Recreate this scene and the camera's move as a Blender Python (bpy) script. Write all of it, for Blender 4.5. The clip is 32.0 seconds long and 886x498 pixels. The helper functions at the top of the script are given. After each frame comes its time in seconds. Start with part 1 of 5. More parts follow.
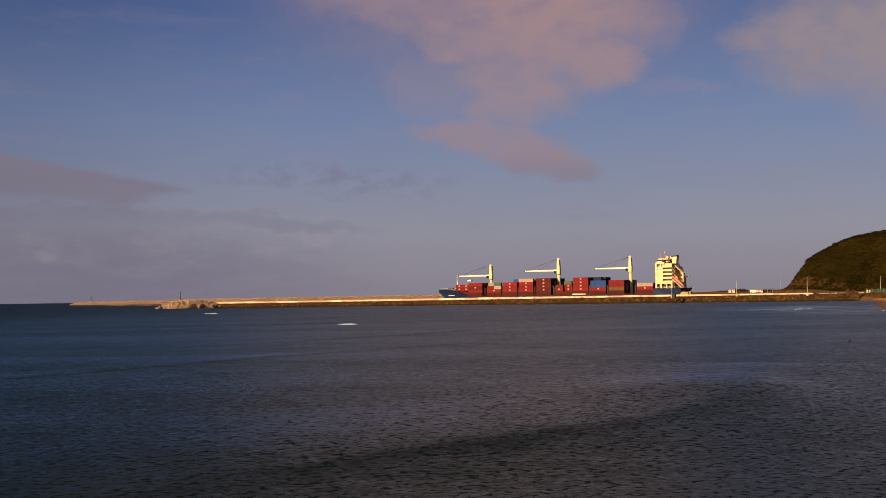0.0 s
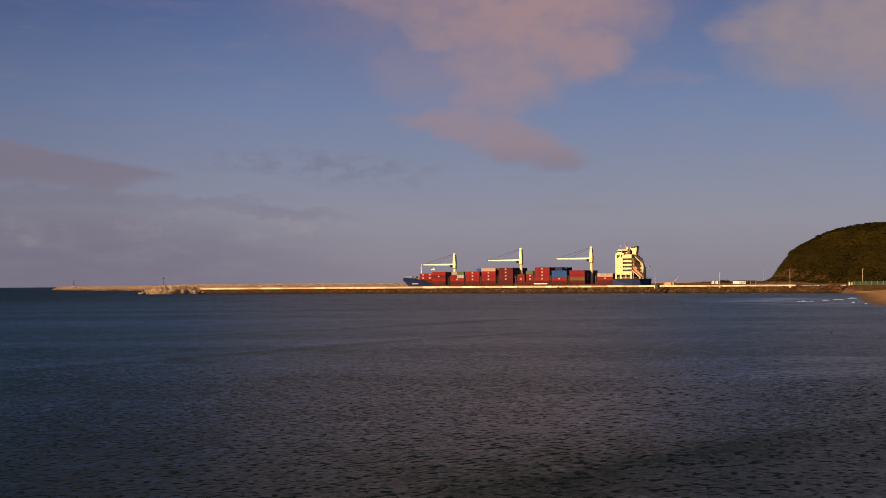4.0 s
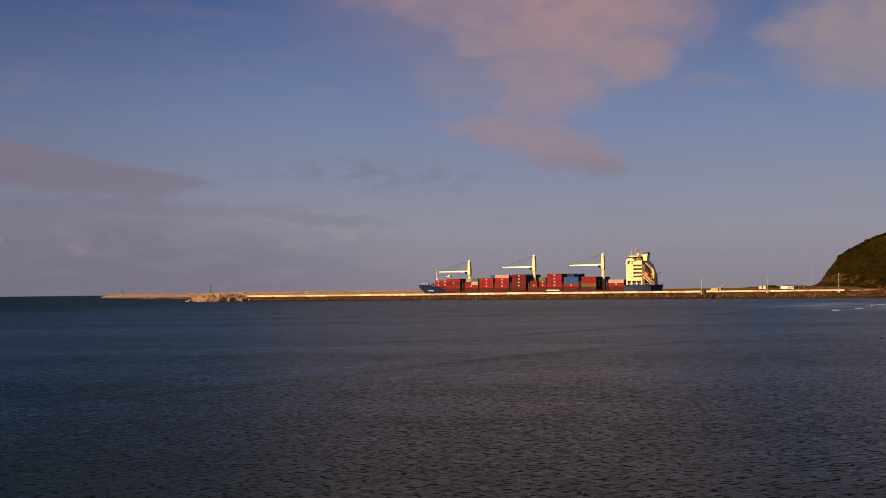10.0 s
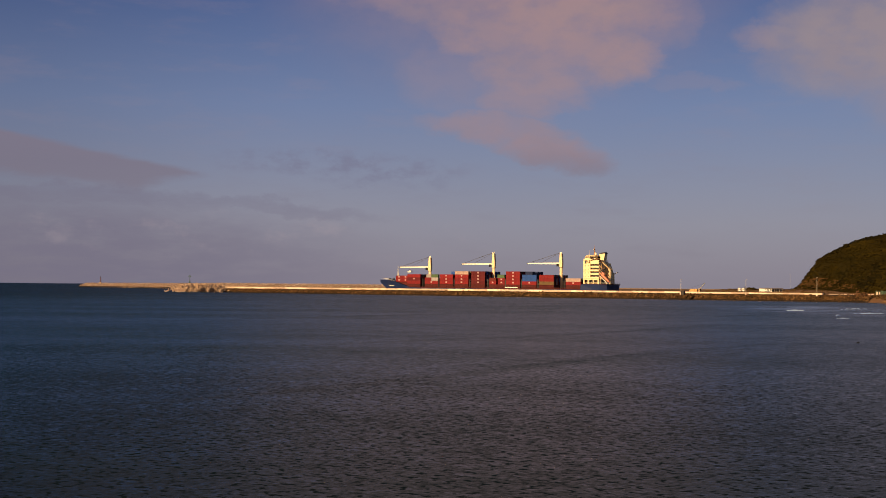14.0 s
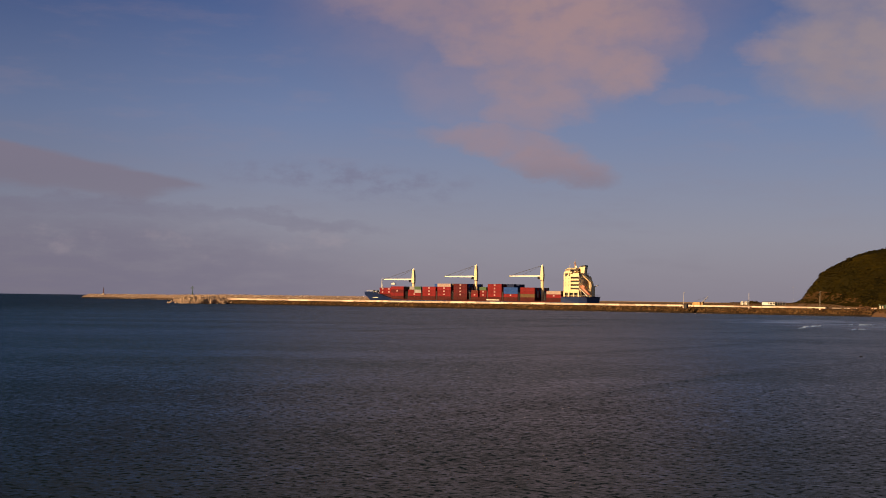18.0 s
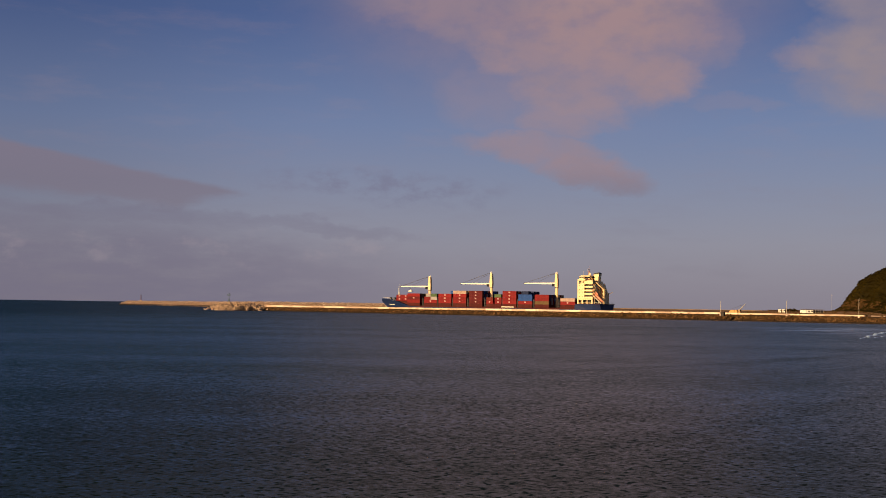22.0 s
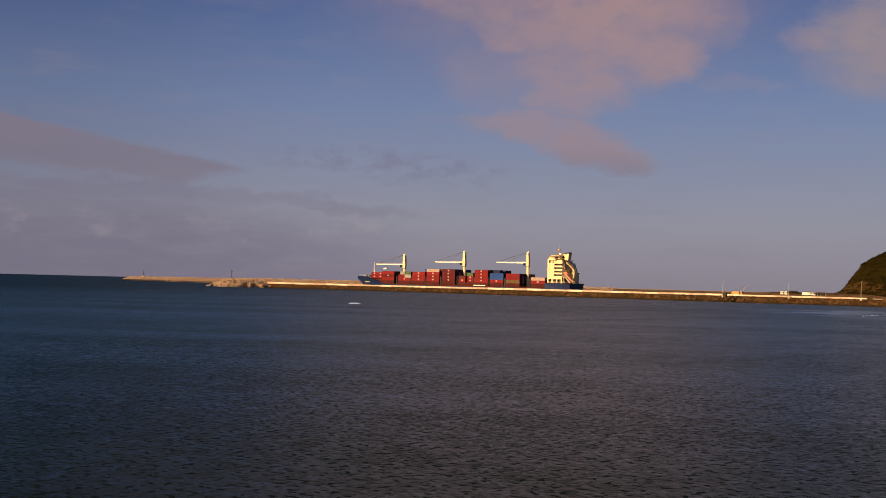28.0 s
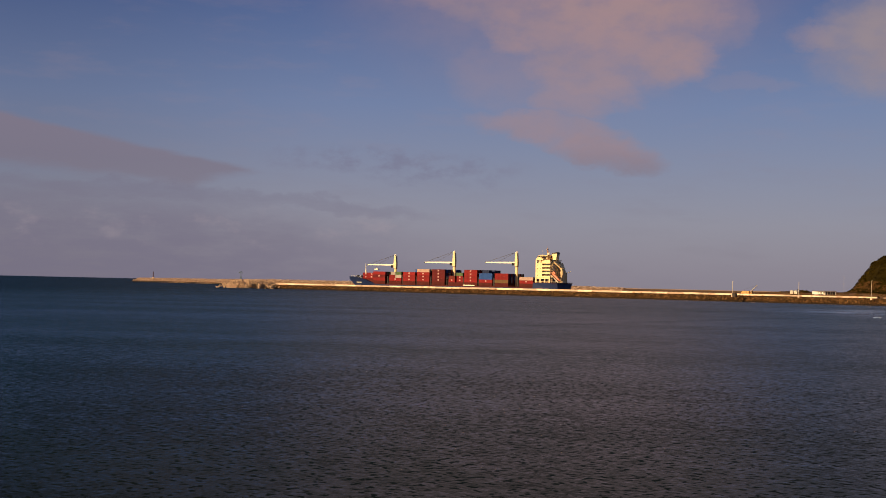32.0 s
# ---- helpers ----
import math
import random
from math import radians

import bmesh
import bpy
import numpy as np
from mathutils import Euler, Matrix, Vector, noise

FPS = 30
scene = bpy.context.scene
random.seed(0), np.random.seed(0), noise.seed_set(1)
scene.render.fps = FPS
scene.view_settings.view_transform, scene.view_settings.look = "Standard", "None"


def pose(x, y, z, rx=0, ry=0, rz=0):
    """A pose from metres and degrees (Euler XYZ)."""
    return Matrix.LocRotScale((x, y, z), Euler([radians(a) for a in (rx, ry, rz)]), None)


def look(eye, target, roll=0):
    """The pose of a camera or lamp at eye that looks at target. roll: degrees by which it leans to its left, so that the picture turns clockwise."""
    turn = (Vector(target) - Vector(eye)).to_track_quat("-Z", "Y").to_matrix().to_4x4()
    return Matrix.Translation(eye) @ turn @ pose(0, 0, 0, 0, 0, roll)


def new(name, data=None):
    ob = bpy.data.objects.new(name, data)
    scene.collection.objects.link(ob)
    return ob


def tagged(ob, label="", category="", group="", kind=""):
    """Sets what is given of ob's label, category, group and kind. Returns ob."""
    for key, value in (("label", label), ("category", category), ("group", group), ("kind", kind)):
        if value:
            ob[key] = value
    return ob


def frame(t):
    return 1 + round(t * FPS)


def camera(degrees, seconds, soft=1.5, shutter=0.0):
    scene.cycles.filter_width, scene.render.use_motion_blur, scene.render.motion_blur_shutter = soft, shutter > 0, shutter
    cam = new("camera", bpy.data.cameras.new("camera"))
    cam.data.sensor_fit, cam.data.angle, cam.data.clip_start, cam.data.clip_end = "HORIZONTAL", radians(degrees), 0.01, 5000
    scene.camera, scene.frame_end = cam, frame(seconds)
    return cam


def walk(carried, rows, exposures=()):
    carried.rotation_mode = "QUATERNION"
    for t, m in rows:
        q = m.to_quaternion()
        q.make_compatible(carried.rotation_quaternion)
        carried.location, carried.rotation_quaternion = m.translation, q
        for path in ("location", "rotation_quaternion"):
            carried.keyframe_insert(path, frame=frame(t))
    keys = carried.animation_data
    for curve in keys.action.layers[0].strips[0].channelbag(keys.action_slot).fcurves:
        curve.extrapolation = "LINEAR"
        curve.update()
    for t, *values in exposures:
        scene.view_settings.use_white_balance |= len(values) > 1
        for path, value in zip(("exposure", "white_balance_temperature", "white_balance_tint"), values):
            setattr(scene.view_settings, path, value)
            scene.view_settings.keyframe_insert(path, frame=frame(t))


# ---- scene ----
# The camera stands still on the shore, held in the hand: only its aim wavers.
cam = camera(38.31, 32.0, soft=0.9)
EYE = 6.5
AIM = [  # seconds, turn to the left, upward tilt, lean (degrees)
    (0.0, 0.000, 2.064, 0.975),
    (0.2, 0.458, 1.836, 1.021),
    (0.5, 0.686, 1.837, 1.090),
    (0.7, 0.497, 1.820, 0.889),
    (1.0, 0.320, 1.912, 0.824),
    (1.2, 0.235, 1.943, 0.846),
    (1.5, 0.239, 2.028, 0.824),
    (1.7, 0.439, 1.973, 0.802),
    (2.0, 0.264, 1.946, 0.752),
    (2.2, 0.004, 1.898, 0.604),
    (2.5, 0.089, 1.710, 0.269),
    (4.5, -0.820, 1.389, 0.438),
    (4.7, -0.635, 1.298, 0.454),
    (5.0, -0.818, 1.237, 0.426),
    (5.2, -0.675, 0.929, 0.202),
    (5.5, -0.843, 0.813, 0.272),
    (5.7, -0.902, 0.853, 0.234),
    (6.0, -1.118, 0.954, 0.210),
    (6.2, -1.231, 0.958, 0.229),
    (6.5, -1.250, 0.938, 0.411),
    (6.7, -1.075, 0.746, 0.330),
    (7.0, -1.079, 0.620, 0.036),
    (7.2, -0.798, 0.754, 0.273),
    (7.5, -0.277, 1.548, 0.600),
    (7.7, -0.234, 1.755, 0.479),
    (8.0, -0.278, 1.707, 0.424),
    (8.2, -0.099, 1.640, 0.192),
    (8.5, 0.355, 1.657, 0.492),
    (8.7, 0.693, 1.685, 0.432),
    (9.0, 0.834, 1.763, 0.644),
    (9.2, 0.908, 1.769, 0.545),
    (9.5, 1.026, 1.747, 0.468),
    (9.7, 1.098, 1.853, 0.551),
    (10.0, 1.312, 1.841, 0.666),
    (10.2, 1.417, 1.796, 0.627),
    (10.5, 1.555, 1.900, 0.586),
    (10.7, 1.825, 2.030, 0.412),
    (11.0, 1.225, 1.603, 0.151),
    (11.2, 1.070, 1.674, 0.011),
    (11.5, 0.986, 1.540, -0.249),
    (11.7, 1.077, 1.570, -0.136),
    (12.0, 1.218, 1.639, -0.132),
    (12.5, 1.187, 1.723, -0.210),
    (13.0, 1.141, 1.748, -0.139),
    (13.5, 0.925, 1.723, -0.293),
    (13.7, 0.662, 1.721, -0.512),
    (14.0, 0.448, 1.637, -0.572),
    (14.2, 0.328, 1.503, -0.621),
    (14.5, 0.269, 1.497, -0.623),
    (16.5, 0.870, 1.917, -0.625),
    (16.7, 1.135, 1.923, -0.518),
    (17.0, 1.234, 1.913, -0.453),
    (17.2, 0.800, 1.854, -0.508),
    (17.5, 0.040, 1.940, -0.590),
    (17.7, -0.094, 2.078, -0.638),
    (18.0, 0.581, 2.192, -0.781),
    (18.2, 0.961, 2.448, -0.481),
    (18.5, 1.621, 2.525, -0.156),
    (19.0, 1.674, 2.637, -0.125),
    (19.2, 1.810, 2.609, 0.039),
    (19.5, 2.048, 2.696, 0.188),
    (20.0, 2.100, 2.589, 0.363),
    (20.2, 1.798, 2.601, -0.021),
    (20.5, 1.787, 2.618, -0.194),
    (20.7, 1.880, 2.735, -0.276),
    (21.0, 2.225, 2.851, -0.053),
    (21.2, 2.474, 2.889, -0.112),
    (21.5, 2.553, 3.303, 0.492),
    (21.7, 2.437, 2.923, -0.039),
    (22.0, 2.178, 2.495, -0.866),
    (22.2, 1.651, 2.328, -1.186),
    (22.5, 1.320, 2.176, -1.205),
    (22.7, 0.913, 1.946, -1.022),
    (23.0, 0.965, 1.827, -0.748),
    (23.5, 1.381, 1.901, -1.061),
    (24.0, 1.430, 1.885, -0.996),
    (24.2, 1.205, 1.885, -1.162),
    (24.5, 1.429, 1.401, -0.917),
    (24.7, 1.812, 1.430, -0.776),
    (25.0, 2.660, 1.494, -0.564),
    (25.2, 2.652, 1.447, -0.626),
    (25.5, 2.499, 1.405, -0.880),
    (27.5, 2.498, 1.513, -1.378),
    (28.0, 2.281, 1.531, -1.449),
    (28.5, 2.421, 1.592, -1.329),
    (29.0, 2.899, 1.629, -1.432),
    (29.5, 2.818, 1.715, -1.364),
    (30.0, 3.091, 1.979, -1.192),
    (30.2, 3.177, 1.936, -1.203),
    (30.5, 2.738, 1.880, -1.248),
    (30.7, 2.426, 1.595, -1.466),
    (31.0, 2.130, 1.311, -1.436),
    (31.2, 2.225, 1.492, -1.194),
    (31.5, 2.241, 2.056, -0.815),
    (31.7, 2.437, 1.960, -0.638),
    (32.0, 2.688, 1.543, -1.250),
]
walk(cam, [(t, pose(0, 0, EYE, 0, 0, turn) @ pose(0, 0, 0, 90 + tilt) @ pose(0, 0, 0, 0, 0, -lean)) for t, turn, tilt, lean in AIM],
     [(0.0, 0.32), (4.5, 0.32), (6.0, 0.38), (7.2, 0.40), (8.0, 0.33), (25.5, 0.33), (28.0, 0.35), (30.0, 0.36), (32.0, 0.35)])   # its own small changes of exposure

# ---- world, sun, exposure ----
SUN_AZ, SUN_EL = 217.0, 13.0   # compass turn from straight ahead (clockwise), height
world = bpy.data.worlds.new("evening_sky")
scene.world = world
world.use_nodes = True


class Nodes:
    """Short hand for building node trees."""

    def __init__(self, tree):
        self.tree = tree
        tree.nodes.clear()

    def add(self, kind, **sets):
        n = self.tree.nodes.new(kind)
        for k, v in sets.items():
            if k == "operation":
                n.operation = v
            elif k == "blend":
                n.blend_type = v
            elif k == "data":
                n.data_type = v
            else:
                self.plug(n, k, v)
        return n

    def plug(self, n, key, v):
        sock = n.inputs[int(key[1:])] if key[0] == "i" and key[1:].isdigit() else n.inputs[key.replace("_", " ")]
        if isinstance(v, bpy.types.NodeSocket):
            self.tree.links.new(v, sock)
        else:
            sock.default_value = v

    def math(self, op, a, b=0.0, c=0.0):
        return self.add("ShaderNodeMath", operation=op, i0=a, i1=b, i2=c).outputs[0]

    def mix(self, fac, a, b, blend="MIX"):
        n = self.add("ShaderNodeMix", data="RGBA", blend=blend)
        self.plug(n, "i0", fac)
        self.plug(n, "i6", a)
        self.plug(n, "i7", b)
        return n.outputs[2]

    def ramp(self, fac, stops):
        n = self.tree.nodes.new("ShaderNodeValToRGB")
        while len(n.color_ramp.elements) < len(stops):
            n.color_ramp.elements.new(0.5)
        for e, (p, c) in zip(n.color_ramp.elements, stops):
            e.position, e.color = p, (*c, 1) if len(c) == 3 else c
        self.plug(n, "i0", fac)
        return n.outputs[0]

    def smooth(self, v, lo, hi, a=0.0, b=1.0):
        n = self.tree.nodes.new("ShaderNodeMapRange")
        n.interpolation_type = "SMOOTHSTEP"
        for k, x in enumerate((v, lo, hi, a, b)):
            self.plug(n, "i%d" % k, x)
        return n.outputs[0]

    def noise(self, vec, scale, detail=3.0, rough=0.55):
        n = self.add("ShaderNodeTexNoise", Scale=scale, Detail=detail, Roughness=rough)
        if vec is not None:
            self.plug(n, "Vector", vec)
        return n


N = Nodes(world.node_tree)
sky = N.tree.nodes.new("ShaderNodeTexSky")
sky.sky_type, sky.sun_disc = "NISHITA", False
sky.sun_elevation, sky.sun_rotation = radians(SUN_EL), radians(SUN_AZ)
sky.air_density, sky.dust_density, sky.ozone_density = 1.0, 1.6, 2.0
way = N.add("ShaderNodeTexCoord").outputs["Generated"]
sep = N.add("ShaderNodeSeparateXYZ", i0=way)
az = N.math("MULTIPLY", N.math("ARCTAN2", sep.outputs[0], sep.outputs[1]), 57.2958)
el = N.math("MULTIPLY", N.math("ARCSINE", sep.outputs[2]), 57.2958)
# the evening haze, greyer and pinker towards the horizon
haze = N.ramp(N.math("DIVIDE", el, 40.0), [(0.0, (0.295, 0.262, 0.325)), (0.07, (0.285, 0.27, 0.358)), (0.2, (0.16, 0.2, 0.37)),
                                          (0.32, (0.062, 0.097, 0.265)), (0.42, (0.05, 0.086, 0.185)), (0.6, (0.030, 0.051, 0.098)), (1.0, (0.022, 0.034, 0.06))])
clear = N.mix(0.8, N.mix(1.0, sky.outputs[0], (0.09, 0.09, 0.1, 1), "MULTIPLY"), haze)
# the sky deepens slightly to the west
deep = N.smooth(az, -22.0, -6.0, 0.83, 1.0)
clear = N.mix(1.0, clear, N.add("ShaderNodeCombineXYZ", i0=deep, i1=deep, i2=deep).outputs[0], "MULTIPLY")
# cloud banks: (bearing, height, half width, half height, slope, weight)
flat = N.add("ShaderNodeCombineXYZ", i0=az, i1=N.math("MULTIPLY", el, 1.7)).outputs[0]
long = N.add("ShaderNodeCombineXYZ", i0=az, i1=N.math("MULTIPLY", el, 4.2)).outputs[0]
wsep = N.add("ShaderNodeSeparateXYZ", i0=N.noise(flat, 0.42, 6.0, 0.62).outputs["Color"])
waz = N.math("ADD", az, N.math("MULTIPLY", N.math("SUBTRACT", wsep.outputs[0], 0.5), 2.6))
wel = N.math("ADD", el, N.math("MULTIPLY", N.math("SUBTRACT", wsep.outputs[1], 0.5), 1.7))
BANKS = [(5.0, 13.2, 5.0, 4.0, 0.0, 1.0), (7.4, 10.3, 1.9, 1.35, 0.05, 0.95), (-0.6, 12.9, 5.6, 1.45, -0.10, 0.75), (1.4, 11.2, 3.4, 1.35, -0.28, 0.85), (3.4, 9.4, 2.7, 1.3, -0.12, 0.85),
         (3.0, 8.3, 1.9, 0.95, 0.0, 0.72), (2.0, 7.05, 3.2, 0.62, -0.08, 0.8), (-0.2, 9.4, 2.6, 1.6, -0.1, 0.4), (4.2, 6.2, 2.5, 0.78, -0.2, 0.92), (9.6, 11.9, 1.5, 1.5, 0.0, 0.45), (10.6, 8.9, 2.2, 0.3, 0.0, 0.2),
         (17.6, 10.6, 3.6, 2.3, -0.02, 0.95), (15.3, 10.6, 2.5, 0.75, -0.12, 0.8), (21.5, 11.0, 5.0, 3.6, 0.0, 1.0), (17.5, 13.6, 3.0, 1.6, 0.0, 0.8),
         # banks mostly above or beside the view, added to tint the water's reflections
         (40.0, 15.0, 16.0, 4.0, 0.0, 0.6), (-55.0, 18.0, 20.0, 4.0, 0.0, 0.5), (2.5, 27.5, 13.0, 15.5, 0.0, 1.0), (24.0, 24.0, 9.0, 12.0, 0.0, 0.6), (-11.0, 31.0, 10.0, 9.5, 0.0, 0.5), (-60.0, 40.0, 30.0, 14.0, 0.0, 0.6)]


def bank(ca, ce, ra, re, slope, weight, soft=1.95, core=0.1):
    da = N.math("SUBTRACT", waz, ca)
    de = N.math("SUBTRACT", wel, N.math("MULTIPLY_ADD", da, slope, ce))
    d2 = N.math("ADD", N.math("POWER", N.math("ABSOLUTE", N.math("DIVIDE", da, ra)), 2.0), N.math("POWER", N.math("ABSOLUTE", N.math("DIVIDE", de, re)), 2.0))
    return N.smooth(d2, soft, core, 0.0, weight)


cover = None
for spec in BANKS:
    m = bank(*spec)
    cover = m if cover is None else N.math("MAXIMUM", cover, m)
puff = N.noise(flat, 0.6, 4.0, 0.55).outputs[0]
cover = N.math("MULTIPLY", cover, N.smooth(puff, 0.25, 0.6, 0.74, 1.0))
# thin streaks of high haze between the banks
veil = N.smooth(N.noise(long, 0.22, 6.0, 0.62).outputs[0], 0.46, 0.74, 0.0, 0.13)
cover = N.math("MAXIMUM", cover, veil)
cloud_col = N.ramp(N.math("DIVIDE", el, 40.0), [(0.0, (0.16, 0.14, 0.185)), (0.10, (0.20, 0.16, 0.205)), (0.125, (0.235, 0.185, 0.225)), (0.155, (0.335, 0.24, 0.268)), (0.22, (0.375, 0.26, 0.275)), (0.32, (0.395, 0.258, 0.262)),
                                               (0.45, (0.40, 0.285, 0.29)), (0.55, (0.33, 0.243, 0.235)), (0.8, (0.14, 0.108, 0.10)), (1.0, (0.09, 0.076, 0.07))])
cloud_col = N.mix(N.smooth(az, 11.5, 15.0, 0.0, 0.7), cloud_col, (0.32, 0.27, 0.285, 1))   # greyer bank to the east
cloud_col = N.mix(N.smooth(N.noise(flat, 0.33, 5.0, 0.6).outputs[0], 0.42, 0.66, 0.0, 0.28), cloud_col, (0.27, 0.225, 0.275, 1))   # lilac hollows
full = N.mix(N.math("MULTIPLY", cover, 0.9), clear, cloud_col)


# a long dark wedge of stratus low in the west, straight on top and tapering eastwards
def line(slope, a0, e0):
    return N.math("MULTIPLY_ADD", N.math("SUBTRACT", az, a0), slope, e0)


ragged = N.math("MULTIPLY", N.math("SUBTRACT", N.noise(long, 0.45, 5.0, 0.6).outputs[0], 0.5), 0.8)
rim = N.math("ADD", el, ragged)
top_edge = N.math("SUBTRACT", N.math("ADD", line(-0.19, -21.4, 6.9), N.math("MULTIPLY", ragged, 0.55)), el)
foot_edge = N.math("SUBTRACT", rim, N.math("MAXIMUM", line(-0.09, -21.2, 4.7), line(0.26, -11.4, 4.75)))
wedge = N.math("MULTIPLY", N.smooth(top_edge, -0.04, 0.3), N.smooth(foot_edge, -0.3, 0.4, 0.0, 0.62))
full = N.mix(wedge, full, N.ramp(N.math("DIVIDE", el, 10.0), [(0.4, (0.205, 0.175, 0.225)), (0.52, (0.21, 0.17, 0.215)), (0.7, (0.248, 0.186, 0.222))]))
# broken mauve wisps, and a fainter slanting layer below the wedge
wisp = N.math("MULTIPLY", bank(-5.0, 5.35, 4.8, 0.62, -0.06, 1.0), N.smooth(N.noise(flat, 0.9, 6.0, 0.62).outputs[0], 0.36, 0.68, 0.0, 0.5))
full = N.mix(wisp, full, (0.185, 0.175, 0.26, 1))
low = N.math("MAXIMUM", bank(-16.0, 3.75, 7.0, 0.42, -0.03, 0.5), bank(-9.0, 3.55, 5.0, 0.3, -0.09, 0.38))
low = N.math("MAXIMUM", low, bank(-20.0, 0.8, 14.0, 2.6, 0.0, 0.75))
full = N.mix(N.math("MULTIPLY", low, N.smooth(N.noise(long, 0.3, 5.0, 0.6).outputs[0], 0.3, 0.6, 0.55, 1.0)), full, (0.185, 0.168, 0.235, 1))
# faint lit tops of far cumulus low over the sea
tops = N.smooth(N.noise(flat, 0.4, 5.0, 0.6).outputs[0], 0.52, 0.72, 0.0, 0.26)
for v, lo, hi in ((el, 0.9, 1.9), (el, 3.6, 2.4), (az, 4.0, -3.0)):
    tops = N.math("MULTIPLY", tops, N.smooth(v, lo, hi))
full = N.mix(tops, full, (0.40, 0.33, 0.36, 1))
back = N.add("ShaderNodeBackground", Color=full, Strength=0.76)
out = N.add("ShaderNodeOutputWorld", Surface=back.outputs[0])

sun_data = bpy.data.lights.new("sun", "SUN")
sun_data.energy, sun_data.angle, sun_data.color = 5.0, radians(0.53), (1.0, 0.68, 0.36)
sun = new("sun", sun_data)
sun_dir = Vector((math.sin(radians(SUN_AZ)) * math.cos(radians(SUN_EL)), math.cos(radians(SUN_AZ)) * math.cos(radians(SUN_EL)), math.sin(radians(SUN_EL))))
sun.matrix_world = look(sun_dir * 300, (0, 0, 0))


# ---- materials ----
def material(name, colour, rough=0.7, metal=0.0, spread=0.25, grain=2.0, bump=0.0, stains=0.0, stain_colour=(0.12, 0.07, 0.04), blotch=0.15, per_object=0.0, gloss=0.5):
    """A surface with variation at two scales, stains and fine relief; sizes in metres."""
    m = bpy.data.materials.new(name)
    m.use_nodes = True
    n = Nodes(m.node_tree)
    at = n.add("ShaderNodeTexCoord").outputs["Object"]
    fine = n.noise(at, grain, 5.0, 0.6).outputs[0]
    broad = n.noise(at, blotch, 3.0, 0.5).outputs[0]
    value = n.math("ADD", n.math("MULTIPLY", n.math("SUBTRACT", fine, 0.5), spread * 2.2), n.math("MULTIPLY", n.math("SUBTRACT", broad, 0.5), spread * 2.2))
    if per_object:
        rnd = n.add("ShaderNodeObjectInfo").outputs["Random"]
        value = n.math("ADD", value, n.math("MULTIPLY", n.math("SUBTRACT", rnd, 0.5), per_object))
    hsv = n.add("ShaderNodeHueSaturation", Color=(*colour, 1), Value=n.math("ADD", value, 1.0))
    col = hsv.outputs[0]
    if stains:
        mask = n.smooth(n.noise(at, grain * 0.35, 6.0, 0.7).outputs[0], 0.52, 0.72, 0.0, stains)
        col = n.mix(mask, col, (*stain_colour, 1))
    p = n.add("ShaderNodeBsdfPrincipled", Base_Color=col, Roughness=rough, Metallic=metal)
    n.plug(p, "Specular IOR Level", gloss)
    if bump:
        b = n.add("ShaderNodeBump", Strength=1.0, Distance=bump, Height=n.noise(at, grain * 1.5, 5.0, 0.65).outputs[0])
        n.plug(p, "Normal", b.outputs[0])
    n.add("ShaderNodeOutputMaterial", Surface=p.outputs[0])
    return m


def island_material(name, colours, rough=0.9, grain=1.0, bump=0.1, spread=0.5, gloss=0.4, dark_to=0.0):
    """For many joined pieces: each piece takes its own shade, and is darker below a given height."""
    m = bpy.data.materials.new(name)
    m.use_nodes = True
    n = Nodes(m.node_tree)
    at = n.add("ShaderNodeTexCoord").outputs["Object"]
    rnd = n.add("ShaderNodeNewGeometry").outputs["Random Per Island"]
    col = n.ramp(rnd, [(k / (len(colours) - 1), c) for k, c in enumerate(colours)])
    fine = n.noise(at, grain, 5.0, 0.65).outputs[0]
    # dark brown below this height above the sea, with a ragged edge
    if dark_to:
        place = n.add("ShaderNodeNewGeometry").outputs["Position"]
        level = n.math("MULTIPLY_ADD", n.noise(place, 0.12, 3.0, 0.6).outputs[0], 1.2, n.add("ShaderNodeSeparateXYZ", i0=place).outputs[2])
        col = n.mix(n.smooth(level, dark_to + 0.25, dark_to + 1.0), (0.03, 0.02, 0.012, 1), col)
    hsv = n.add("ShaderNodeHueSaturation", Color=col, Value=n.math("ADD", 1.0, n.math("MULTIPLY", n.math("SUBTRACT", fine, 0.5), spread * 2)))
    b = n.add("ShaderNodeBump", Strength=1.0, Distance=bump, Height=fine)
    p = n.add("ShaderNodeBsdfPrincipled", Base_Color=hsv.outputs[0], Roughness=rough, Normal=b.outputs[0])
    n.plug(p, "Specular IOR Level", gloss)
    n.add("ShaderNodeOutputMaterial", Surface=p.outputs[0])
    return m


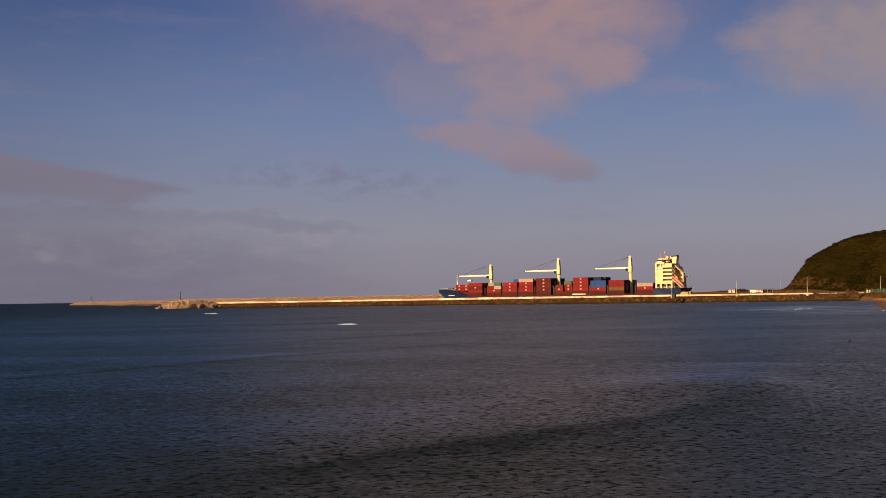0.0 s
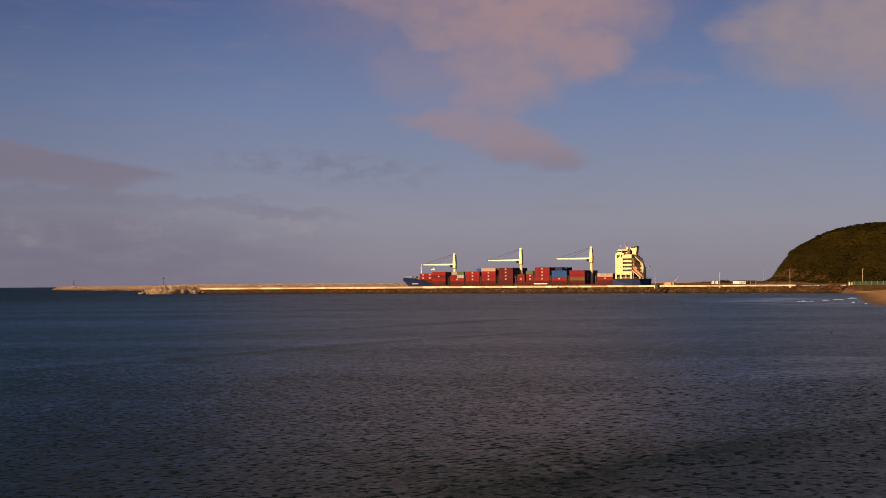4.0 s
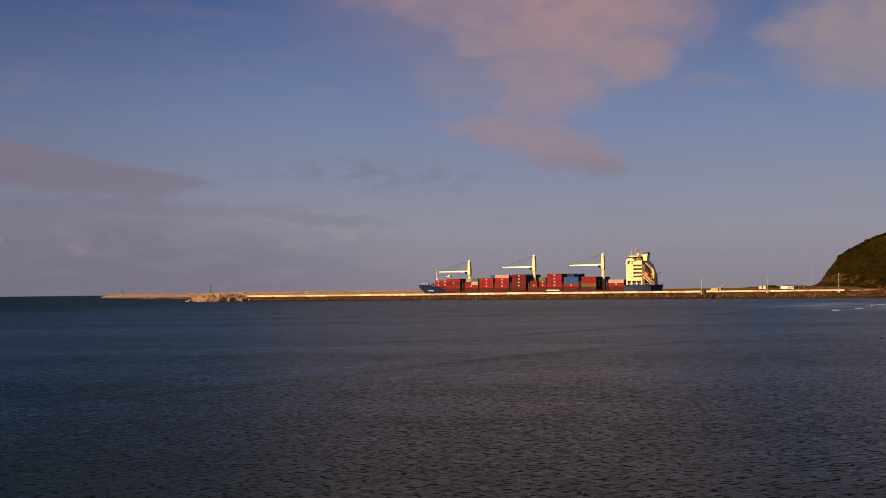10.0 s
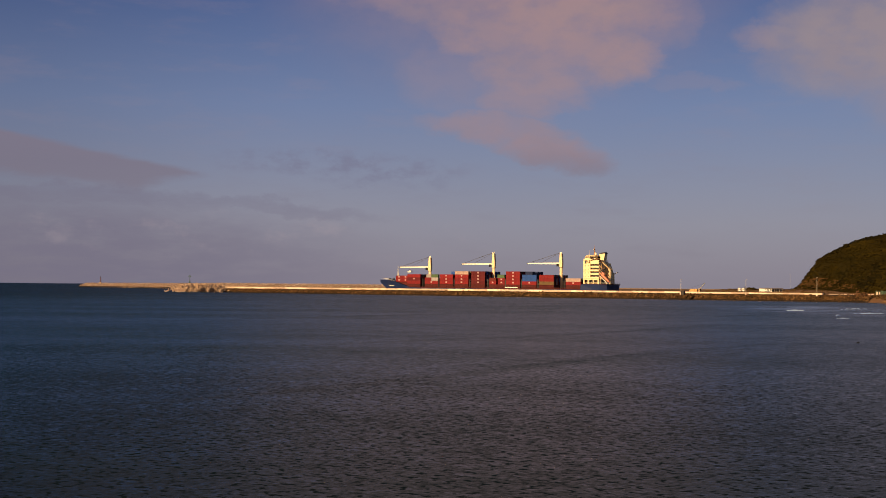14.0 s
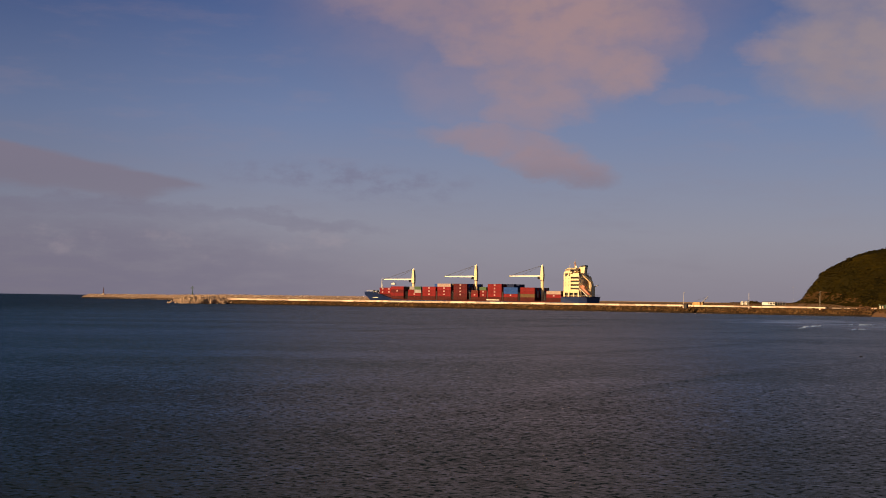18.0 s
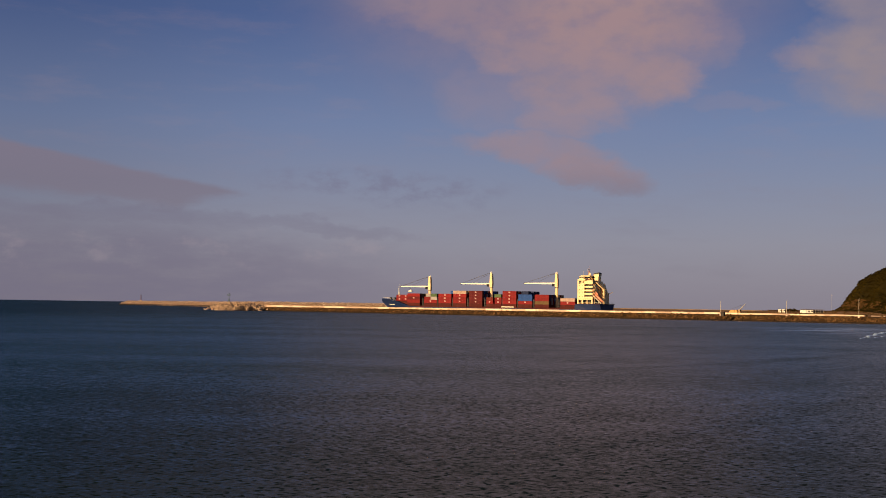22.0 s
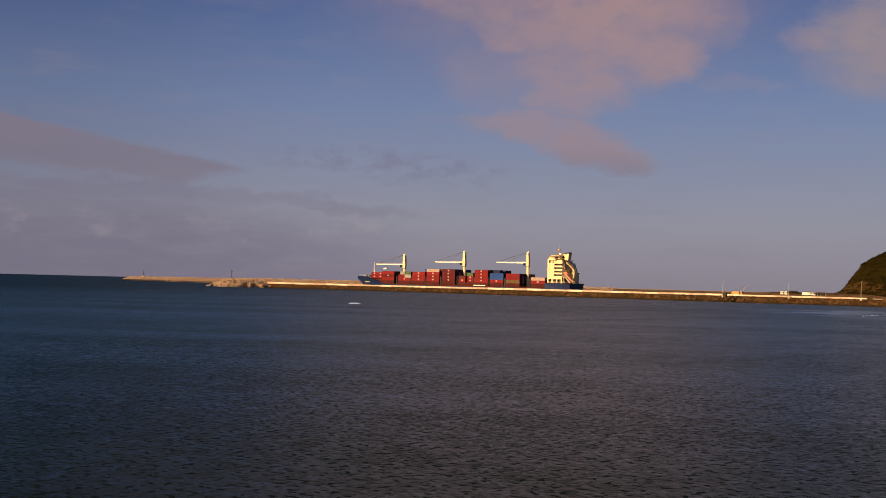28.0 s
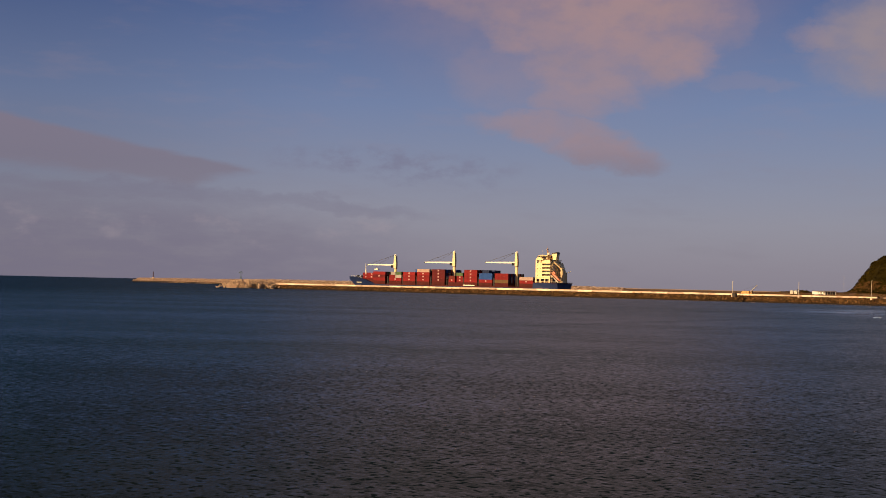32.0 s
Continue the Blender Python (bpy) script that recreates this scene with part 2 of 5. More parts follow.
def water_material():
    m = bpy.data.materials.new("sea_water")
    m.use_nodes = True
    n = Nodes(m.node_tree)
    at = n.add("ShaderNodeTexCoord").outputs["Object"]
    # water colour by place: blue-green offshore, darker and greyer inshore
    place = n.add("ShaderNodeNewGeometry").outputs["Position"]
    sp = n.add("ShaderNodeSeparateXYZ", i0=place)
    bay = n.math("MULTIPLY_ADD", sp.outputs[1], 0.9, n.math("MULTIPLY", sp.outputs[0], -1.2))
    bay = n.math("MULTIPLY_ADD", n.math("SUBTRACT", n.noise(place, 0.014, 4.0, 0.55).outputs[0], 0.5), 90.0, bay)
    col = n.mix(n.smooth(bay, -10.0, 180.0), (0.0060, 0.0076, 0.0066, 1), (0.0012, 0.0178, 0.0335, 1))
    far_out = n.math("MULTIPLY_ADD", sp.outputs[1], 0.4, n.math("MULTIPLY", sp.outputs[0], -1.6))
    col = n.mix(n.smooth(far_out, 200.0, 800.0), col, (0.0012, 0.0130, 0.0345, 1))
    # wind ripples, long across the wind and steeper towards the shore: slopes of chop and wavelets, laid on the form of the surface
    turn = n.add("ShaderNodeMapping", Vector=at)
    turn.inputs["Rotation"].default_value = (0, 0, radians(35))
    draw = n.add("ShaderNodeMapping", Vector=turn.outputs[0])
    draw.inputs["Scale"].default_value = (1.35, 1.7, 1.0)
    v = draw.outputs[0]
    # bands of wind and calm lying across the bay, and slicks where the surf thins out by the beach
    wide = n.add("ShaderNodeMapping", Vector=place)
    wide.inputs["Rotation"].default_value = (0, 0, radians(8))
    wide.inputs["Scale"].default_value = (0.005, 0.032, 1.0)
    gust = n.smooth(n.noise(wide.outputs[0], 1.0, 2.0, 0.5).outputs[0], 0.3, 0.7, 0.88, 1.15)
    # more wind out beyond the lee of the headland, and over the deeper water off the breakwater
    gust = n.math("MULTIPLY", gust, n.smooth(far_out, 250.0, 750.0, 1.0, 1.5))
    gust = n.math("MULTIPLY", gust, n.smooth(sp.outputs[1], 180.0, 480.0, 1.0, 1.18))
    # cat's-paws: patches a few metres across that the breeze has roughened
    gust = n.math("MULTIPLY", gust, n.smooth(n.noise(place, 0.075, 3.0, 0.55).outputs[0], 0.48, 0.72, 0.98, 1.12))
    # a patch of steeper chop close inshore, added to darken the water there
    dark_patch = n.add("ShaderNodeVectorMath", operation="SUBTRACT", i0=place, i1=(-17.0, 31.0, 0.0))
    dark_patch = n.add("ShaderNodeVectorMath", operation="MULTIPLY", i0=dark_patch.outputs[0], i1=(1 / 13.0, 1 / 7.0, 0.0))
    gust = n.math("MULTIPLY", gust, n.smooth(n.add("ShaderNodeVectorMath", operation="LENGTH", i0=dark_patch.outputs[0]).outputs["Value"], 1.3, 0.3, 1.0, 1.9))
    off = n.add("ShaderNodeVectorMath", operation="SUBTRACT", i0=place, i1=(138.0, 400.0, 0.0))
    off = n.add("ShaderNodeVectorMath", operation="MULTIPLY", i0=off.outputs[0], i1=(1 / 62.0, 1 / 110.0, 0.0))
    near = n.smooth(n.add("ShaderNodeVectorMath", operation="LENGTH", i0=off.outputs[0]).outputs["Value"], 1.1, 0.4)
    streak = n.add("ShaderNodeMapping", Vector=place)
    streak.inputs["Scale"].default_value = (0.035, 0.075, 1.0)
    slick = n.math("MULTIPLY", near, n.smooth(n.noise(streak.outputs[0], 1.0, 4.0, 0.6).outputs[0], 0.4, 0.58))
    gust = n.math("MULTIPLY", gust, n.math("SUBTRACT", 1.0, n.math("MULTIPLY", slick, 0.92)))
    slope = None
    for scale, detail, amount in ((3.0, 2.0, 0.29), (0.6, 2.0, 0.13), (0.05, 2.0, 0.028)):
        c = n.add("ShaderNodeVectorMath", operation="SUBTRACT", i0=n.noise(v, scale, detail, 0.6).outputs["Color"], i1=(0.5, 0.5, 0.5)).outputs[0]
        c = n.add("ShaderNodeVectorMath", operation="MULTIPLY", i0=c, i1=(amount * 0.6, amount, 0)).outputs[0]
        slope = c if slope is None else n.add("ShaderNodeVectorMath", operation="ADD", i0=slope, i1=c).outputs[0]
    dash = n.smooth(n.noise(v, 1.9, 2.0, 0.5).outputs[0], 0.55, 0.70, 0.0, -0.42)
    steep = n.add("ShaderNodeVectorMath", operation="ADD", i0=slope, i1=n.add("ShaderNodeCombineXYZ", i0=0.02, i1=n.math("ADD", dash, -0.13)).outputs[0])
    steep = n.add("ShaderNodeVectorMath", operation="SCALE", i0=steep.outputs[0])
    n.plug(steep, "Scale", gust)
    facing = n.add("ShaderNodeVectorMath", operation="ADD", i0=steep.outputs[0], i1=n.add("ShaderNodeNewGeometry").outputs["Normal"])
    facing = n.add("ShaderNodeVectorMath", operation="NORMALIZE", i0=facing.outputs[0])
    p = n.add("ShaderNodeBsdfPrincipled", Base_Color=col, Roughness=0.2, IOR=1.33, Normal=facing.outputs[0])
    n.add("ShaderNodeOutputMaterial", Surface=p.outputs[0])
    return m


WATER = water_material()
FOAM = material("foam", (0.52, 0.70, 1.0), 0.9, spread=0.2, grain=2.0, bump=0.05)
def sand_material():
    """Beach sand: dry and pale above, dark and smoother where the wash has wetted it."""
    m = bpy.data.materials.new("sand")
    m.use_nodes = True
    n = Nodes(m.node_tree)
    place = n.add("ShaderNodeNewGeometry").outputs["Position"]
    level = n.add("ShaderNodeSeparateXYZ", i0=place).outputs[2]
    level = n.math("MULTIPLY_ADD", n.math("SUBTRACT", n.noise(place, 0.09, 4.0, 0.6).outputs[0], 0.5), 1.1, level)
    dry = n.smooth(level, 0.1, 0.62)
    grain = n.noise(place, 0.45, 6.0, 0.65).outputs[0]
    col = n.mix(dry, (0.20, 0.105, 0.042, 1), (0.54, 0.285, 0.105, 1))
    col = n.mix(n.smooth(n.noise(place, 0.12, 5.0, 0.65).outputs[0], 0.5, 0.72, 0.0, 0.5), col, (0.20, 0.115, 0.05, 1))
    hsv = n.add("ShaderNodeHueSaturation", Color=col, Value=n.math("MULTIPLY_ADD", grain, 0.5, 0.75))
    b = n.add("ShaderNodeBump", Strength=1.0, Distance=0.05, Height=grain)
    p = n.add("ShaderNodeBsdfPrincipled", Base_Color=hsv.outputs[0], Roughness=n.math("MULTIPLY_ADD", dry, 0.35, 0.6), Normal=b.outputs[0])
    n.plug(p, "Specular IOR Level", 0.2)
    n.add("ShaderNodeOutputMaterial", Surface=p.outputs[0])
    return m


SAND = sand_material()
SCRUB_GROUND = material("scrub_ground", (0.21, 0.098, 0.034), 0.95, spread=0.5, grain=0.5, bump=0.15, stains=0.4, stain_colour=(0.07, 0.055, 0.018), blotch=0.06)
HILL_EARTH = material("dark_hill_earth", (0.026, 0.019, 0.003), 0.95, spread=0.5, grain=0.5, bump=0.15, blotch=0.06, gloss=0.05)
CLIFF = material("ochre_cliff", (0.095, 0.050, 0.016), 0.95, spread=0.5, grain=0.3, bump=0.3, stains=0.6, stain_colour=(0.03, 0.026, 0.008), blotch=0.1, gloss=0.05)
CONCRETE = material("weathered_concrete", (0.70, 0.51, 0.38), 0.9, spread=0.22, grain=0.9, bump=0.03, stains=0.85, stain_colour=(0.2, 0.115, 0.07), per_object=0.75)
ROCK = island_material("armour_rock", [(0.030, 0.016, 0.0062), (0.070, 0.036, 0.0135), (0.040, 0.021, 0.0078), (0.115, 0.060, 0.023), (0.034, 0.019, 0.007), (0.17, 0.092, 0.038), (0.028, 0.017, 0.006)], gloss=0.15, spread=0.8, grain=0.12, dark_to=0.75)
# dark enough to double as the shadow line under the parapet
RUBBLE = material("shaded_rubble_core", (0.022, 0.013, 0.006), 0.95, spread=0.5, grain=0.8, bump=0.3)
HEAP = material("heaped_concrete_core", (0.22, 0.145, 0.095), 0.95, spread=0.45, grain=0.45, bump=0.4, stains=0.5, stain_colour=(0.10, 0.055, 0.03), blotch=0.08)
HARBOUR_FILL = material("harbour_fill", (0.085, 0.051, 0.034), 0.95, spread=0.4, grain=0.3, bump=0.2, blotch=0.03)
DOLOS = material("dolos_concrete", (0.41, 0.285, 0.20), 0.9, spread=0.3, grain=1.2, bump=0.04, stains=0.35, per_object=0.5)
DOLOS_FAR = island_material("dolos_concrete_far", [(0.22, 0.138, 0.100), (0.35, 0.24, 0.185), (0.28, 0.18, 0.133), (0.50, 0.385, 0.315), (0.25, 0.16, 0.118), (0.66, 0.56, 0.49)], grain=0.3, spread=0.7, dark_to=1.5)
SHORE_ROCK = island_material("shore_rock", [(0.05, 0.028, 0.011), (0.07, 0.037, 0.014), (0.085, 0.046, 0.018), (0.058, 0.033, 0.012)], gloss=0.15, spread=0.7, grain=0.12)
DUNE = island_material("dune_scrub", [(0.13, 0.072, 0.028), (0.085, 0.052, 0.018), (0.16, 0.088, 0.034), (0.065, 0.045, 0.014)], grain=0.1, bump=0.1, spread=0.5, gloss=0.1)
LEAF = island_material("coastal_scrub", [(0.0260, 0.0180, 0.0012), (0.0285, 0.0195, 0.0012), (0.0310, 0.0205, 0.0013), (0.0270, 0.0190, 0.0012), (0.0330, 0.0220, 0.0014)], grain=0.035, bump=0.2, spread=0.9, gloss=0.1)
# woodland green, darkened further for the shade on the eastern slope
SHADED_THICKET = island_material("thicket", [(0.0125, 0.0098, 0.0010), (0.0165, 0.0122, 0.0011), (0.0145, 0.0112, 0.0010), (0.0185, 0.0135, 0.0012)], grain=0.035, bump=0.2, spread=1.0, gloss=0.1)


# ---- mesh helpers ----
def grid_box(bm, x0, x1, y0, y1, z0, z1):
    vs = [bm.verts.new((x, y, z)) for z in (z0, z1) for y in (y0, y1) for x in (x0, x1)]
    for q in ((0, 2, 3, 1), (4, 5, 7, 6), (0, 1, 5, 4), (2, 6, 7, 3), (0, 4, 6, 2), (1, 3, 7, 5)):
        bm.faces.new([vs[i] for i in q])
    return vs


def box(x0, x1, y0, y1, z0, z1, bevel=0.0):
    bm = bmesh.new()
    grid_box(bm, x0, x1, y0, y1, z0, z1)
    if bevel:
        bmesh.ops.bevel(bm, geom=bm.edges[:], offset=bevel, segments=1, affect="EDGES")
    return bm


def prism(bm, outline, axis, a, b):
    """Extrude an outline of pairs along x, y or z from a to b."""
    def at(p, h):
        return {"x": (h, p[0], p[1]), "y": (p[0], h, p[1]), "z": (p[0], p[1], h)}[axis]
    lo = [bm.verts.new(at(p, a)) for p in outline]
    hi = [bm.verts.new(at(p, b)) for p in outline]
    n = len(outline)
    for i in range(n):
        bm.faces.new((lo[i], lo[(i + 1) % n], hi[(i + 1) % n], hi[i]))
    bm.faces.new(lo[::-1])
    bm.faces.new(hi)
    bmesh.ops.recalc_face_normals(bm, faces=bm.faces[:])
    return bm


def tube(bm, p, q, r0, r1=None, sides=8):
    """A tapered round bar from p to q."""
    r1 = r0 if r1 is None else r1
    p, q = Vector(p), Vector(q)
    d = (q - p).normalized()
    u = d.cross(Vector((0, 0, 1)) if abs(d.z) < 0.9 else Vector((1, 0, 0))).normalized()
    w = d.cross(u)
    rings = [[bm.verts.new(c + (u * math.cos(2 * math.pi * k / sides) + w * math.sin(2 * math.pi * k / sides)) * r) for k in range(sides)] for c, r in ((p, r0), (q, r1))]
    for k in range(sides):
        bm.faces.new((rings[0][k], rings[0][(k + 1) % sides], rings[1][(k + 1) % sides], rings[1][k]))
    bm.faces.new(rings[0][::-1])
    bm.faces.new(rings[1])
    return bm


def bars(*specs, sides=8):
    bm = bmesh.new()
    for s in specs:
        tube(bm, *s, sides=sides)
    return bm


def mesh_of(name, bm, mat):
    me = bpy.data.meshes.new(name)
    bm.to_mesh(me)
    bm.free()
    me.materials.append(mat)
    return me


def part(name, bm, mat, parent=None, label="", at=None):
    """Links a bmesh as one mesh object, under a thing or a part where given."""
    me = bm if isinstance(bm, bpy.types.Mesh) else mesh_of(name, bm, mat)
    ob = new(name, me)
    if parent:
        ob.parent = parent
    if at is not None:
        ob.matrix_local = at
    return tagged(ob, label)


def from_arrays(name, verts, faces, mat, smooth=False):
    me = bpy.data.meshes.new(name)
    me.from_pydata(verts, [], faces)
    me.materials.append(mat)
    if smooth:
        me.polygons.foreach_set("use_smooth", [True] * len(me.polygons))
    me.update()
    return me


# ---- sea ----
def build_sea():
    rings = [0.5, 20, 60, 150, 400, 1000, 2500, 6500]
    sides = 64
    verts, faces = [(0, 0, 0)], []
    for r in rings:
        verts += [(r * math.cos(2 * math.pi * k / sides), r * math.sin(2 * math.pi * k / sides), 0) for k in range(sides)]
    for k in range(sides):
        faces.append((0, 1 + k, 1 + (k + 1) % sides))
        for j in range(len(rings) - 1):
            a, b = 1 + j * sides, 1 + (j + 1) * sides
            faces.append((a + k, b + k, b + (k + 1) % sides, a + (k + 1) % sides))
    ob = new("sea_water", from_arrays("sea_water", verts, faces, WATER, True))
    return tagged(ob, "dark rippled evening sea reflecting the sky", "sea", kind="structure")


sea = build_sea()

# ---- shore and land ----
SHORE = [(-3000, -60), (-60, -14), (0, 12), (30, 40), (60, 100), (85, 180), (100, 250), (112.6, 305), (114.5, 316), (117, 330), (121.5, 350), (138, 404), (164.5, 485), (200, 592),
         (208.5, 632), (207, 650), (200, 660), (150, 706), (140, 745), (152, 800), (196, 868), (232, 905), (255, 1010), (420, 1100), (900, 1300), (3000, 1500), (3000, -3000), (-3000, -3000)]


def signed_shore(x, y):
    """Metres inland (minus: out to sea)."""
    best = np.full(x.shape, 1e9)
    inside = np.zeros(x.shape, bool)
    for (ax, ay), (bx, by) in zip(SHORE, SHORE[1:] + SHORE[:1]):
        dx, dy = bx - ax, by - ay
        k = np.clip(((x - ax) * dx + (y - ay) * dy) / (dx * dx + dy * dy), 0, 1)
        best = np.minimum(best, np.hypot(x - ax - k * dx, y - ay - k * dy))
        if ay != by:
            cross = ((ay > y) != (by > y)) & (x < dx * (y - ay) / dy + ax)
            inside ^= cross
    return np.where(inside, best, -best)


# height of the hill's crest, by bearing along it
CREST_X = [241, 245.5, 250.5, 256.8, 258.6, 267, 274, 280.5, 293, 306.5, 315, 324, 328, 337, 350, 380, 430, 520, 700]
CREST_Z = [4.5, 7.0, 13.6, 21.6, 25.0, 30.0, 33.4, 36.3, 40.9, 43.3, 44.5, 44.7, 42.9, 45.3, 46.8, 48, 49, 49, 45]


def land_height(x, y):
    sd = signed_shore(x, y)
    inland = np.clip((y - 610) / 32.0, 0, 1)   # from the beach up to the flat behind it
    z = (1 - inland) * np.clip(sd * 0.075, -3, 2.2) + inland * np.minimum(np.clip(sd * 0.6, -3, 4.3), 3.4 + 0.9 * np.clip((y - 690) / 30.0, 0, 1))
    z = z + np.where(y > 640, np.clip((y - 760) / 60, 0, 1) * np.clip(sd / 12, 0, 1) * 1.9, 0)
    z = z + np.clip((330 - y) / 300, 0, 1) * np.clip((sd - 10) / 30, 0, 1) * 2.2 + 4.4 * np.exp(-(x * x + (y + 6) ** 2) / 17.0 ** 2)
    crest = np.interp(x - np.clip(y - 905, 0, 400) * 0.29, CREST_X, CREST_Z) - 4.4
    fall = np.where(y < 905, (905 - y) / 165.0, (y - 905) / 200.0)
    g = np.clip(1 - fall, 0, 1)
    shape = np.sin(g * np.pi / 2) ** 1.25
    gully = 1.5 * np.sin(x * 0.16 + 1.3 * np.sin(y * 0.06)) * np.sin(y * 0.05 + x * 0.045) + 0.8 * np.sin(x * 0.37 + y * 0.11) * np.cos(y * 0.21 - x * 0.1)
    hill = np.where(x > 241, np.maximum(crest, 0) * shape + gully * np.clip(g * 3, 0, 1) * np.clip((1 - g) * 5, 0, 1) * np.clip(crest / 20, 0, 1), 0) * np.clip(sd / 8, 0, 1)
    return z + hill


def build_land():
    xs = np.concatenate([np.arange(-900, -60, 60), np.arange(-60, 100, 10), np.arange(100, 420, 5), np.arange(420, 1500, 60)])
    ys = np.concatenate([np.arange(-1000, -40, 60), np.arange(-40, 300, 10), np.arange(300, 1010, 5), np.arange(1010, 1500, 35)])
    gx, gy = np.meshgrid(xs, ys)
    gz = land_height(gx, gy)
    rough = np.sin(gx * 0.31 + gy * 0.17) * np.cos(gy * 0.23 - gx * 0.11)
    gz = gz + np.where(gz > 0.6, rough * 0.22, 0)
    nx = len(xs)
    verts = np.stack([gx, gy, gz], -1).reshape(-1, 3).tolist()
    faces, sandy = [], []
    for j in range(len(ys) - 1):
        for i in range(nx - 1):
            a = j * nx + i
            if max(gz[j, i], gz[j, i + 1], gz[j + 1, i], gz[j + 1, i + 1]) < -2.4:
                continue
            faces.append((a, a + 1, a + 1 + nx, a + nx))
            high = ys[j] > 725 and (gz[j, i] > 5.5 or xs[i] > 242)
            sandy.append(0 if ys[j] < 618 else 3 if high and xs[i] - max(0, ys[j] - 905) * 0.29 < 250 else 2 if high else 1)
    me = from_arrays("land", verts, faces, SAND, True)
    me.materials.append(SCRUB_GROUND)
    me.materials.append(HILL_EARTH)
    me.materials.append(CLIFF)
    me.polygons.foreach_set("material_index", sandy)
    return tagged(new("ground", me), "sandy beach and scrubby headland ground by the sea", "ground", kind="structure")


build_land()


def leaf_clump(rng, size, n, leaf=1.0):
    """Verts and faces of a ragged bush of small leafy tufts."""
    verts, faces = [], []
    for _ in range(n):
        d = Vector((rng.gauss(0, 1), rng.gauss(0, 1), abs(rng.gauss(0, 0.8)) + 0.1)).normalized()
        c = d * size * rng.uniform(0.45, 1.0)
        c.z *= 0.8
        u = d.cross(Vector((rng.gauss(0, 1), rng.gauss(0, 1), rng.gauss(0, 1)))).normalized() * size * leaf * rng.uniform(0.2, 0.45)
        w = d.cross(u).normalized() * size * leaf * rng.uniform(0.28, 0.55)
        k = len(verts)
        verts += [c + u, c + w + d * size * 0.12, c - u, c - w]
        faces += [(k, k + 1, k + 2, k + 3)]
    return verts, faces


def build_scrub():
    """Thickets of leafy tufts over the hill: rounded shrubs, their leaves turned outwards."""
    rng = random.Random(4)
    shapes = []
    for _ in range(12):
        vs, fs = leaf_clump(rng, 1.0, 30, 0.75)
        shapes.append((np.array([tuple(v) for v in vs]) * (1.0, 1.0, 0.62), np.array(fs)))
    pts = np.array([(rng.uniform(236, 440), rng.uniform(738, 935)) for _ in range(22000)])
    z = land_height(pts[:, 0], pts[:, 1])
    e = 4.0
    gx = (land_height(pts[:, 0] + e, pts[:, 1]) - land_height(pts[:, 0] - e, pts[:, 1])) / (2 * e)
    gy = (land_height(pts[:, 0], pts[:, 1] + e) - land_height(pts[:, 0], pts[:, 1] - e)) / (2 * e)
    kinds = {"hillside_scrub": [[], [], [], 0], "thicket": [[], [], [], 0]}
    for (x, y), h, sx, sy in zip(pts, z, gx, gy):
        if (h < 4.6 and x < 252) or h < 3.5 or (x < 247.5 and 6 < h < 16 and rng.random() < 0.3):
            continue
        vs, fs = shapes[rng.randrange(12)]
        big = 0.5 + 0.5 * math.sin(x * 0.11 + 2.0 * math.sin(y * 0.07)) * math.cos(y * 0.09 - x * 0.05)
        size = rng.choice((0.7, 0.85, 1.0, 1.3, 1.7, 2.3)) * rng.uniform(0.85, 1.15) * (0.75 + 0.6 * big) * (min(1.0, 0.65 + max(0.0, x - 248) * 0.03) if y > 850 else 1.0)
        # darker, taller woods on crest and eastern hollows, with that slope's shade painted in
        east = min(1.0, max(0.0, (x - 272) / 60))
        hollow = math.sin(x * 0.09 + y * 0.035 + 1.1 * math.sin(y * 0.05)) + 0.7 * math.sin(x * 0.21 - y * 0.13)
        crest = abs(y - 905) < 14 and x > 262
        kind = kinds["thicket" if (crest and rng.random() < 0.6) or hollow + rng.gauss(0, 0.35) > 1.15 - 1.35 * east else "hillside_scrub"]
        if crest and x > 280 and rng.random() < 0.25:
            size = size * 1.25 + 0.5
        a = rng.uniform(0, 2 * math.pi)
        c, d = math.cos(a), math.sin(a)
        m = vs @ np.array([[c, d, 0], [-d, c, 0], [0, 0, 1]])
        up = np.array([-sx, -sy, 1.0]) / math.sqrt(1 + sx * sx + sy * sy)
        out = m / np.linalg.norm(m, axis=1)[:, None] * 0.55 + up * 0.8
        kind[0].append(m * size + (x, y, h - 0.1 * size))
        kind[1].append(fs + kind[3])
        kind[2].append(out / np.linalg.norm(out, axis=1)[:, None])
        kind[3] += len(vs)
    for name, mat, label in (("hillside_scrub", LEAF, "dense olive-green coastal scrub covering the headland"), ("thicket", SHADED_THICKET, "dark green woods with painted-in shade on the headland's crest and hollows")):
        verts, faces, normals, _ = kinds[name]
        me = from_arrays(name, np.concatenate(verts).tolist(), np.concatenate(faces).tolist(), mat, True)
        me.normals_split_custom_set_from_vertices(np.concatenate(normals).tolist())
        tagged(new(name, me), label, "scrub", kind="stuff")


build_scrub()


